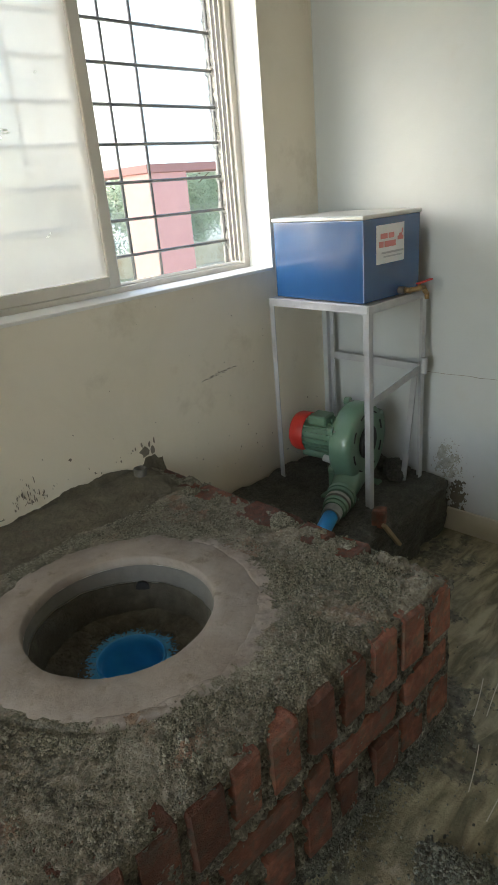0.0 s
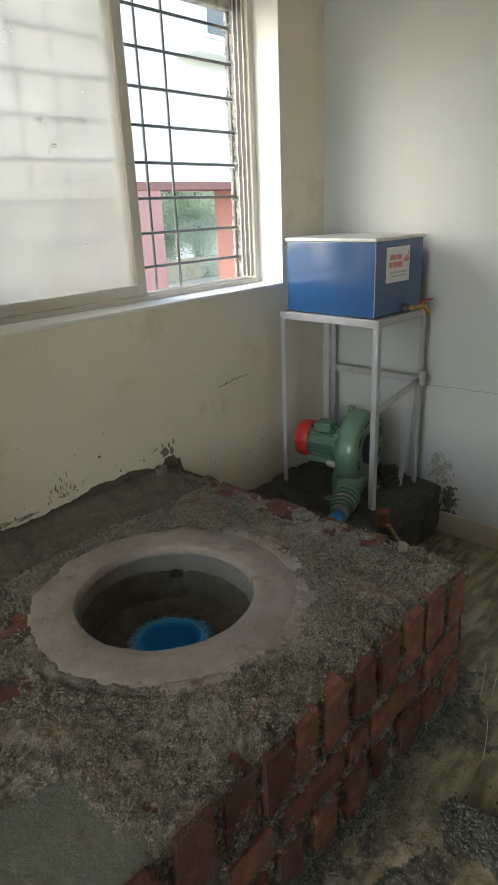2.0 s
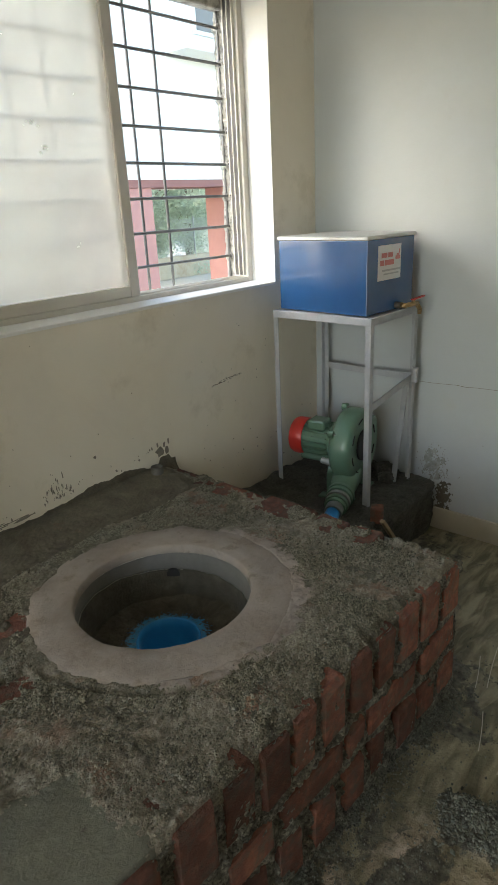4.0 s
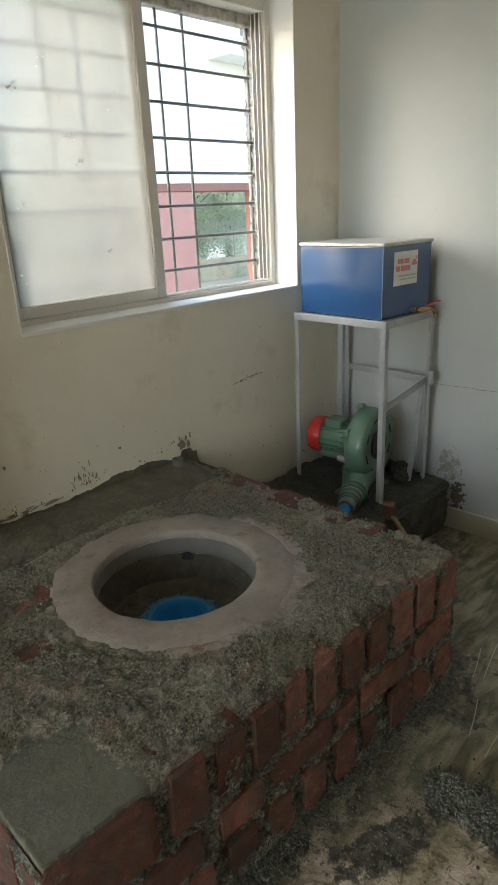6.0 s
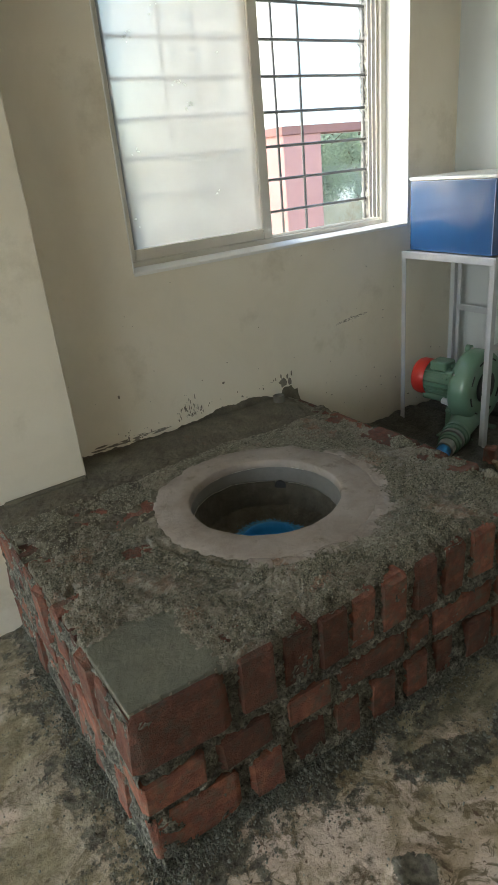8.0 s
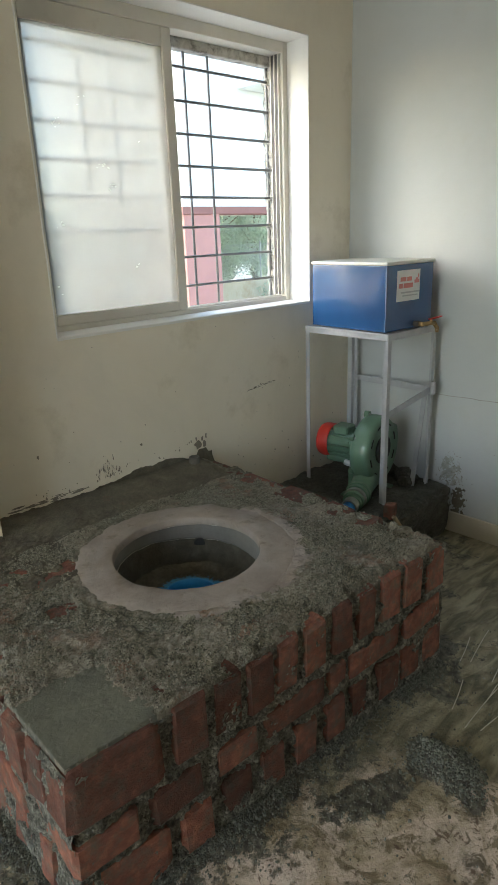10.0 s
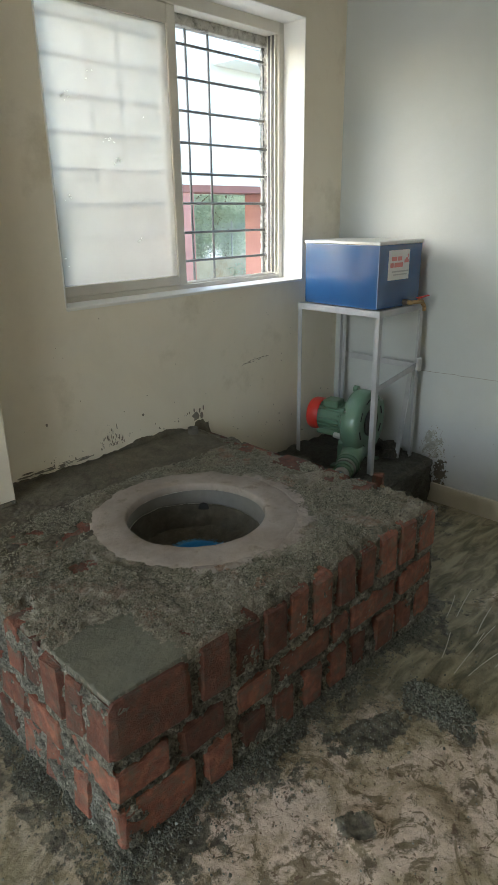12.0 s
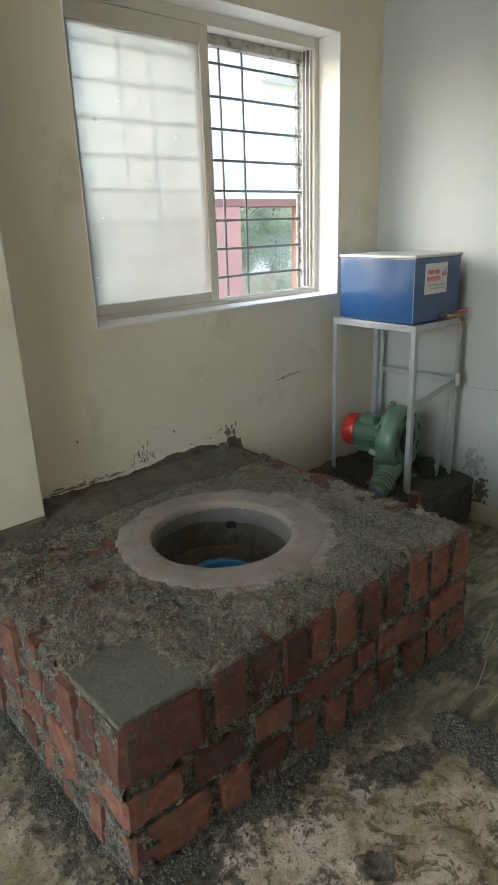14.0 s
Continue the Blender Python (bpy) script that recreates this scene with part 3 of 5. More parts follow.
def pane_marks():
    """Small smudges of dirt dried on the frosted pane."""
    rng = random.Random(21)
    bm = bmesh.new()
    for x, z, k in ((0.74, 1.62, 7), (0.90, 1.50, 6), (0.93, 1.44, 6), (1.06, 1.56, 1), (0.72, 1.33, 3), (1.01, 1.17, 4), (0.84, 1.70, 3), (0.70, 1.12, 2)):
        for i in range(k):
            u, v, s = x + rng.gauss(0, 0.012), z + rng.gauss(0, 0.010), rng.uniform(0.0008, 0.0022)
            add_box(bm, (u - s * rng.uniform(1, 3), 1.8268, v - s), (u + s * rng.uniform(1, 3), 1.8279, v + s), 0.0, Matrix.Translation((u, 0, v)) @ pose(0, 0, 0, 0, rng.uniform(-60, 60), 0) @ Matrix.Translation((-u, 0, -v)))
    return part("smudge", bm, SMUDGE, window, "small dirt smudges on the frosted pane")


pane_marks()


def build_grille():
    g = thing("window_grille", None, None, "dark grey steel bar grille outside the window", "grille", at=pose(0, 0, 0))
    y = 1.905
    for k in range(9):
        z = 1.072 + 0.113 * k
        if z < WZ1:
            part("bar", tube((WX0 - 0.01, y, z), (WX1 + 0.01, y, z), 0.0052, seg=10), BAR, g, smooth=True)
    for x in (0.61, 0.90, 1.025, 1.348, 1.466, 1.788):
        part("upright_bar", tube((x, y + 0.009, WZ0 - 0.01), (x, y + 0.009, WZ1 + 0.01), 0.0052, seg=10), BAR, g, smooth=True)
    return g


build_grille()


def rough_jamb():
    """Unfinished plaster on the outer jamb, bumpy where the bars are let in."""
    bm = bmesh.new()
    nz = 90
    rows = []
    for k in range(nz + 1):
        z = WZ0 + (WZ1 - WZ0) * k / nz
        rows.append([bm.verts.new((WX1 - 0.022 - 0.014 * abs(fbm(z * 26, u * 2.0, 1.0)) - 0.012 * sstep(0.022, 0.004, abs((z - 1.072 + 0.0565) % 0.113 - 0.0565)) * (0.6 + n3(z * 40, u * 1.3)), 1.888 + 0.045 * u / 5, z)) for u in range(6)])
    for p, q in zip(rows, rows[1:]):
        for i in range(5):
            bm.faces.new((p[i], q[i], q[i + 1], p[i + 1]))
    bmesh.ops.solidify(bm, geom=bm.faces[:], thickness=-0.03)
    return thing("outer_jamb_plaster", bm, JAMB, "rough unfinished plaster on the outer window jamb", "plaster", kind="structure")


rough_jamb()
thing("outer_lintel_plaster", box((WX0, 1.8885, 1.918), (WX1, 1.931, WZ1 + 0.001), 0.004), JAMB, "rough grey plaster under the outer window lintel", "plaster", kind="structure")

# ---- the brick stove ----
PX, PH = 1.205, 0.393          # length along the wall, height
HOLE = Vector((0.632, 1.143))  # middle of the fire pit
HOLE_R, RING_R = 0.212, 0.325
WEST_X = -0.010
COURSES = ((0.004, 0.118), (0.146, 0.220), (0.247, PH - 0.007))


BARE = ((0.25, 1.42, 20), (0.33, 1.32, 8), (0.24, 1.135, 8))  # bricks the mortar leaves bare


def south_y(x):
    return 0.674 - 0.028 * x


stove = thing("brick_stove", None, None, "unfinished brick stove base with rough mortar top and round fire pit", "stove", at=pose(0, 0, 0))


def in_patch(x, y):
    """The trowelled patch of fresh mortar at the corner: 1 inside, 0 outside."""
    w = 0.022 * fbm(x * 18, y * 18, 9.0) + 0.010 * fbm(x * 75, y * 75, 5.0)
    rim = min(y - south_y(x), x - WEST_X) + 0.005 * fbm(x * 50, y * 50, 15.0)
    if rim < 0.006:
        return 0.0
    return sstep(0.015, -0.008, max(x - 0.175 - 0.12 * (0.88 - y) * 0.2, y - 0.905 + 0.25 * max(0, x - 0.03) * 0.6) + w) if y < 1.0 else 0.0


def smear(x, y):
    """How far the ring's pale cement is smeared outwards, most on the room side."""
    a = math.atan2(y - HOLE.y, x - HOLE.x)
    return 0.030 * sstep(1.1, 0.2, abs(a + 0.55)) + 0.016 * sstep(1.0, 0.2, abs(a + 1.7))


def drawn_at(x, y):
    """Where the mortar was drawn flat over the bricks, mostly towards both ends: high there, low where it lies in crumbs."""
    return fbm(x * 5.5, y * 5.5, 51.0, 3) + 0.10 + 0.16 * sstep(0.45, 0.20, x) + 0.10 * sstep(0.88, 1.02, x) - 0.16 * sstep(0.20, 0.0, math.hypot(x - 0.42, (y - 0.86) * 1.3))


def top_z(x, y):
    """Height of the mortar bed on top of the brickwork."""
    lumps = 0.0050 * fbm(x * 42, y * 42, 0.0, 3)
    drawn = sstep(-0.02, 0.22, drawn_at(x, y))
    for sc, h in ((75.0, 0.0070), (150.0, 0.0035)):
        q = Vector((x * sc + 0.7 * n3(x * sc, y * sc, 8.0), y * sc + 0.7 * n3(x * sc, y * sc, 12.0), sc))
        lumps += h * (0.55 - noise.voronoi(q)[0][0]) * (1 - 0.62 * drawn)
    lumps += 0.0045 * drawn * fbm(x * 14 + 6 * y, y * 62 - 12 * x, 23.0, 3)
    big = 0.009 * fbm(x * 7, y * 7, 7.0)
    r = math.hypot(x - HOLE.x, y - HOLE.y)
    p = in_patch(x, y)
    back = sstep(1.40, 1.62, y + 0.04 * n3(x * 6, 4.0)) * (1 - sstep(1.08, 1.2, x))
    calm = max(p, 0.85 * back, 0.6 * sstep(0.38, 0.33, r + 0.02 * n3(x * 12, y * 12) - smear(x, y)))
    z = PH + 0.005 - 0.001 * p + (big + lumps) * (1 - 0.92 * calm)
    z += 0.030 * back * sstep(1.44, 1.70, y)
    z += 0.004 * sstep(0.42, 0.335, r)
    z -= 0.022 * sstep(0.312, 0.285, r)
    a = math.atan2(y - HOLE.y, x - HOLE.x)
    z -= 0.008 * sstep(0.011, 0.002, abs(r - RING_R - 0.011 + 0.006 * n3(x * 20, y * 20))) * sstep(1.3, 0.7, abs(a + 2.5))
    edge = min(y - south_y(x), x - WEST_X, PX - x)
    bare = sstep(0.045, 0.0, edge + 0.040 * fbm(x * 16, y * 16, 2.0)) * (1 - p) * (0.3 + 0.7 * sstep(0.30, 0.40, x))
    z -= 0.014 * bare
    rows = max(sstep(0.105, 0.08, PX - x) * sstep(1.62, 1.55, y), sstep(0.10, 0.06, x - WEST_X) * sstep(1.5, 1.4, y))
    z -= 0.014 * rows * sstep(-0.02, 0.22, fbm(x * 11, y * 11, 17.0)) * (1 - p)
    for bx, by, turn in BARE:
        z -= 0.012 * sstep(0.030, 0.016, math.hypot((x - bx) * 0.6, y - by) + 0.040 * fbm(x * 15, y * 15, 21.0))
    return z


def grid_mesh(name, us, vs_, f, keep, material, pick=None):
    """A sheet over us x vs_; f gives places, keep tells which cells stay, pick the material of a cell."""
    verts = [f(u, v) for v in vs_ for u in us]
    w = len(us)
    faces, mats = [], []
    for j in range(len(vs_) - 1):
        for i in range(w - 1):
            u, v = (us[i] + us[i + 1]) / 2, (vs_[j] + vs_[j + 1]) / 2
            if keep is None or keep(u, v):
                faces.append((j * w + i, j * w + i + 1, (j + 1) * w + i + 1, (j + 1) * w + i))
                mats.append(pick(u, v) if pick else 0)
    me = bpy.data.meshes.new(name)
    me.from_pydata(verts, [], faces)
    for m in material if isinstance(material, (list, tuple)) else [material]:
        me.materials.append(m)
    me.polygons.foreach_set("material_index", mats)
    me.shade_smooth()
    return me


def steps(a, b, d):
    k = max(1, round((b - a) / d))
    return [a + (b - a) * i / k for i in range(k + 1)]


def place_part(name, me, parent, label=""):
    ob = new(name, me)
    ob.parent = parent
    return tagged(ob, label)


def stove_top():
    us, vs_ = steps(WEST_X + 0.004, PX - 0.004, 0.0034), steps(0.004, 1.0, 0.0034)

    def f(u, v):
        y0 = south_y(u)
        y = y0 + (1.698 - y0) * v
        rim = 0.035 if u in (us[0], us[-1]) or v == vs_[0] else 0.0
        return (u, y, top_z(u, y) - rim)

    def yy(u, v):
        return south_y(u) + (1.698 - south_y(u)) * v

    def keep(u, v):
        return math.hypot(u - HOLE.x, yy(u, v) - HOLE.y) > RING_R - 0.065

    def pick(u, v):
        y = yy(u, v)
        if in_patch(u, y) > 0.5:
            return 1
        r = math.hypot(u - HOLE.x, y - HOLE.y)
        if smear(u, y) > 0.006 and r - smear(u, y) + 0.035 * fbm(u * 14, y * 14, 31.0) + 0.03 * fbm(u * 50, y * 50, 3.0) + 0.02 * fbm(u * 130, y * 130, 9.0) < RING_R - 0.01:
            return 3
        if y + 0.05 * n3(u * 6, 4.0) > 1.50 and u < 1.14 or (u < 0.4 and y > 1.28 + 0.1 * n3(u * 9, y * 9, 6.0)):
            return 2
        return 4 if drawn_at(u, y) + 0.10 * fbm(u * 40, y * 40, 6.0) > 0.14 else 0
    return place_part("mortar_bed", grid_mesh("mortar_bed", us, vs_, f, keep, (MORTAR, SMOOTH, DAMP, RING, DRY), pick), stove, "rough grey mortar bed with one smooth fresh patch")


stove_top()


def side_mortar(name, a, b, out, full=0.0):
    """Mortar core behind the bricks of one side, from a to b along the ground; it squeezes out of the joints."""
    ln = math.hypot(b[0] - a[0], b[1] - a[1])
    us, vs_ = steps(0.0, ln, 0.0045), steps(-0.06, PH - 0.006 if full else PH - 0.010, 0.0045)

    def f(u, v):
        t = u / ln
        d = -0.0060 + full + 0.014 * fbm(u * 15, v * 15, a[0] * 5) + 0.007 * fbm(u * 80, v * 80, 4.0)
        d += 0.010 * sstep(0.05, 0.0, v) + 0.004 * sstep(0.02, 0.0, abs(v - 0.132)) + 0.003 * sstep(0.02, 0.0, abs(v - 0.234))
        d = min(d, 0.005) if v < PH - 0.012 else max(-0.006, min(d, -0.003))
        return (a[0] + (b[0] - a[0]) * t + out[0] * d, a[1] + (b[1] - a[1]) * t + out[1] * d, v)
    return place_part(name, grid_mesh(name, us, vs_, f, None, JOINT), stove)


side_mortar("joint_mortar", (0.002, south_y(0)), (PX - 0.002, south_y(PX)), (0, -1))
side_mortar("joint_mortar", (WEST_X, 1.698), (WEST_X, south_y(0) + 0.002), (-1, 0), 0.005)
side_mortar("joint_mortar", (PX, south_y(PX) + 0.002), (PX, 1.698), (1, 0))


for x0, x1, y0 in ((WEST_X + 0.005, 0.10, south_y(0) + 0.005), (PX - 0.10, PX - 0.005, south_y(PX) + 0.005)):
    part("corner_mortar", box((x0, y0, -0.04), (x1, y0 + 0.12, PH - 0.022), 0.004), JOINT, stove)


def brick_mesh(seed):
    """A worn brick, one metre cube in size, to be scaled: rounded corners, chipped edges."""
    r = random.Random(seed)
    bm = bmesh.new()
    add_box(bm, (-0.5, -0.5, -0.5), (0.5, 0.5, 0.5))
    bmesh.ops.bevel(bm, geom=bm.edges[:], offset=0.065, segments=1, affect="EDGES", offset_type="OFFSET")
    for v in bm.verts:
        k = 0.035 if max(abs(v.co.x), abs(v.co.z)) > 0.49 else 0.022
        v.co += Vector((r.uniform(-1, 1), r.uniform(-1, 0.6) * 0.5, r.uniform(-1, 1))) * k
    return mesh_of("brick", bm, BRICK)


BRICKS = [brick_mesh(k) for k in range(8)]
brick_rng = random.Random(5)


def brick(lo, hi, parent, turn=0.0):
    ob = new("brick", BRICKS[brick_rng.randrange(8)])
    ob.parent = parent
    c = [(p + q) / 2 for p, q in zip(lo, hi)]
    s = [q - p + 0.003 for p, q in zip(lo, hi)]
    tilt = brick_rng.uniform(-2.6, 2.6)
    ob.matrix_basis = Matrix.Translation(c) @ Euler((radians(brick_rng.uniform(-1.5, 1.5)), radians(tilt), radians(turn + brick_rng.uniform(-2, 2)))).to_matrix().to_4x4() @ Matrix.Diagonal((*s, 1))
    return ob


SOUTH = (
    (0.0, 0.188, 0.222, 0.302, 0.338, 0.418, 0.456, 0.524, 0.564, 0.636, 0.678, 0.748, 0.782, 0.842, 0.894, 0.988, 1.003, 1.094, 1.110, 1.203),
    (0.0, 0.127, 0.156, 0.281, 0.318, 0.442, 0.468, 0.666, 0.686, 0.750, 0.762, 0.978, 1.010, 1.190),
    (0.0, 0.186, 0.222, 0.304, 0.328, 0.404, 0.416, 0.492, 0.512, 0.575, 0.598, 0.672, 0.704, 0.772, 0.799, 0.868, 0.894, 0.983, 1.003, 1.084, 1.108, 1.203),
)
WEST = (
    (0.0, 0.072, 0.118, 0.182, 0.226, 0.306, 0.332, 0.412, 0.448, 0.525, 0.552, 0.630, 0.660, 0.735, 0.760, 0.84, 0.87, 0.95),
    (0.0, 0.190, 0.203, 0.352, 0.362, 0.490, 0.515, 0.66, 0.69, 0.82, 0.84, 0.98),
    (0.0, 0.064, 0.098, 0.158, 0.174, 0.248, 0.270, 0.345, 0.360, 0.420, 0.468, 0.530, 0.560, 0.640, 0.665, 0.745, 0.77, 0.85, 0.88, 0.96),
)


def stove_bricks():
    for row, ((z0, z1), cuts) in enumerate(zip(COURSES, SOUTH)):
        for a, b in zip(cuts[0::2], cuts[1::2]):
            y = south_y((a + b) / 2) + brick_rng.uniform(-0.004, 0.002)
            a = WEST_X if a == 0.0 else a
            deep = 0.190 if a < 0.0 and row == 1 else 0.095 if b - a > 0.13 or a < 0.0 else 0.19
            dz = brick_rng.uniform(-0.004, 0.003)
            brick((a, y, z0 + dz), (b, y + deep, z1 + dz), stove, math.degrees(math.atan(-0.028)))
    for row, ((z0, z1), cuts) in enumerate(zip(COURSES, WEST)):
        for a, b in zip(cuts[0::2], cuts[1::2]):
            if a == 0.0:
                continue
            x = WEST_X + brick_rng.uniform(-0.006, 0.0)
            dz = brick_rng.uniform(-0.004, 0.003)
            brick((x, 0.674 + a, z0 + dz), (x + (0.09 if b - a > 0.12 else 0.17), 0.674 + b, z1 + dz), stove)
    y = 0.86
    while y < 1.62:
        ln = brick_rng.choice((0.092, 0.19))
        x = PX + brick_rng.uniform(-0.005, 0.001)
        brick((x - 0.095, y, COURSES[2][0]), (x, y + ln, PH + brick_rng.uniform(-0.005, 0.001)), stove)
        y += ln + 0.02
    for x, y, a in BARE:
        brick((x - 0.095, y - 0.045, PH - 0.07), (x + 0.095, y + 0.045, PH - 0.003), stove, a)


def fire_pit():
    """The cement ring, the rendered pit wall, its mortar floor and the blue pipe mouth."""
    m = Matrix.Translation((HOLE.x, HOLE.y, 0))
    bm = bmesh.new()
    prof = [(RING_R + 0.010, PH - 0.02), (RING_R, PH + 0.001), (RING_R - 0.012, PH + 0.009), (RING_R - 0.045, PH + 0.012), (HOLE_R + 0.03, PH + 0.013), (HOLE_R + 0.004, PH + 0.0125), (HOLE_R + 0.0005, PH + 0.010), (HOLE_R - 0.001, PH - 0.012)]
    add_lathe(bm, prof, 120, m)
    for v in bm.verts:
        d = v.co - Vector((HOLE.x, HOLE.y, v.co.z))
        a = math.atan2(d.y, d.x)
        if d.length > HOLE_R + 0.05:
            v.co += d.normalized() * 0.014 * fbm(math.cos(a) * 4, math.sin(a) * 4, 2.0)
        v.co.z += 0.003 * fbm(v.co.x * 14, v.co.y * 14, 1.0)
    part("ring", bm, RING, stove, "pinkish grey cement ring", smooth=True)
    lip = [(HOLE_R - 0.001 - 0.004 * k / 11 + 0.0016 * (k % 2), PH - 0.012 - 0.046 * k / 11) for k in range(12)]
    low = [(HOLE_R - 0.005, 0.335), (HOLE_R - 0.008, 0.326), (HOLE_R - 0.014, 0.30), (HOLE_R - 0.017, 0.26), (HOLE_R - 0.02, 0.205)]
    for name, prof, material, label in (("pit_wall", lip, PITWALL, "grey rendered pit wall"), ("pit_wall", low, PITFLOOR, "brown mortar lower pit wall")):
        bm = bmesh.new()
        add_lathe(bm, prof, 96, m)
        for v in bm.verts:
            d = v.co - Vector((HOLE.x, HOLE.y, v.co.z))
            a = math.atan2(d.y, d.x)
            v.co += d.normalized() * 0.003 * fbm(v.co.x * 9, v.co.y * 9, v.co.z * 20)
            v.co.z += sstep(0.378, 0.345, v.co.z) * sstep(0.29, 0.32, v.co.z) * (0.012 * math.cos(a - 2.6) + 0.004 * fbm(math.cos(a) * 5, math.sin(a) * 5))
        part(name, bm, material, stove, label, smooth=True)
    us, vs_ = steps(0, 2 * math.pi, 0.018), steps(0.08, HOLE_R + 0.005, 0.0025)

    def f(u, v):
        x, y = HOLE.x + 0.02 * sstep(0.2, 0.1, v) + v * math.cos(u), HOLE.y + 0.025 * sstep(0.2, 0.1, v) + v * math.sin(u)
        return (x, y, 0.236 + 0.022 * sstep(0.12, HOLE_R, v) + 0.006 * fbm(x * 30, y * 30, 4.0) * sstep(0.09, 0.13, v))

    def pick(u, v):
        x, y = v * math.cos(u), v * math.sin(u)
        return 1 if v + 0.014 * fbm(math.cos(u) * 3, math.sin(u) * 3, 8.0) + 0.030 * fbm(x * 160, y * 160, 2.0, 3) < 0.104 else 0
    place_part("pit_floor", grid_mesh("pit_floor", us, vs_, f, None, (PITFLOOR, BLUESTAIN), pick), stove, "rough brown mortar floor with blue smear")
    bm = bmesh.new()
    add_lathe(bm, [(0.083, 0.20), (0.084, 0.238), (0.081, 0.243), (0.077, 0.240), (0.073, 0.223), (0.070, 0.10), (0.001, 0.10)], 64, m @ Matrix.Translation((0.02, 0.025, 0)))
    part("pipe_mouth", bm, BLUEPIPE, stove, "bright blue plastic pipe mouth", smooth=True)
    a = radians(42)
    d = Vector((math.cos(a), math.sin(a), 0))
    c = Vector((HOLE.x, HOLE.y, 0.318))
    bm = bmesh.new()
    add_tube(bm, c + d * (HOLE_R - 0.0105), c + d * (HOLE_R + 0.05), 0.018, seg=20)
    part("air_inlet", bm, BLACK, stove, "dark round air inlet in the pit wall")


fire_pit()


def wall_fillet():
    """Mortar smeared up against the wall behind the stove, with a ragged upper edge."""
    us, vs_ = steps(0.285, 1.20, 0.006), steps(0.0, 1.0, 0.1)

    def top(u):
        h = 0.432 + 0.016 * fbm(u * 7, 1.0) + 0.004 * fbm(u * 60, 2.0)
        h += 0.020 * sstep(0.70, 0.85, u) * (1 - sstep(1.0, 1.1, u)) + 0.020 * sstep(1.115, 1.13, u) * (1 - sstep(1.17, 1.18, u))
        return h

    def f(u, v):
        z = 0.36 + (top(u) - 0.36) * v
        return (u, 1.699 - (0.003 + 0.045 * (1 - v) ** 2 + 0.004 * abs(fbm(u * 30, v * 5, 3.0))) * (1 - 0.6 * v), z)
    return place_part("wall_mortar", grid_mesh("wall_mortar", us, vs_, f, None, DAMP), stove, "damp mortar smeared up the wall")


wall_fillet()
part("wall_mortar", box((0.03, 1.585, 0.36), (0.283, 1.604, 0.425), 0.006), DAMP, stove)
bm = bmesh.new()
add_lathe(bm, [(0.021, 0.0), (0.021, 0.062), (0.0165, 0.062), (0.0165, 0.0)], 24)
thing("pipe_stub", bm, PVC, "short grey plastic pipe stub set in mortar", "pipe", at=pose(1.075, 1.655, 0.385), smooth=True)

# ---- blower plinth ----
PLZ = 0.160


def plinth():
    bm = bmesh.new()
    add_box(bm, (1.215, 1.10, -0.08), (2.09, 1.697, PLZ), 0.02)
    bmesh.ops.subdivide_edges(bm, edges=bm.edges[:], cuts=44, use_grid_fill=True)
    for v in bm.verts:
        if v.co.y < 1.69:
            k = 0.018 * fbm(v.co.x * 8, v.co.y * 8, v.co.z * 8) + 0.006 * fbm(v.co.x * 40, v.co.y * 40, v.co.z * 40)
            v.co += Vector((0, -k, k * 0.6))
            if v.co.z > 0.1:
                v.co.z += 0.03 * sstep(0.14, 0.0, abs(v.co.y - 1.68)) * (0.5 + fbm(v.co.x * 7, 1.0))
    p = thing("blower_plinth", None, None, "low plinth of dark wet cement in the corner", "plinth", at=pose(0, 0, 0))
    part("block", bm, WET, p, smooth=True)
    for k, (x, y, r) in enumerate(((2.03, 1.30, 0.05), (1.98, 1.27, 0.035), (1.30, 1.55, 0.05), (2.04, 1.40, 0.04))):
        bm = bmesh.new()
        bmesh.ops.create_icosphere(bm, subdivisions=4, radius=r)
        for v in bm.verts:
            v.co *= 1 + 0.35 * fbm(v.co.x * 22 + k, v.co.y * 22, v.co.z * 22) + 0.12 * fbm(v.co.x * 90, v.co.y * 90, v.co.z * 90)
            v.co.z *= 0.9
        part("cement_lump", bm, WET, p, at=pose(x, y, PLZ + 0.01), smooth=True)
    return p


plinth()

# ---- centrifugal blower ----


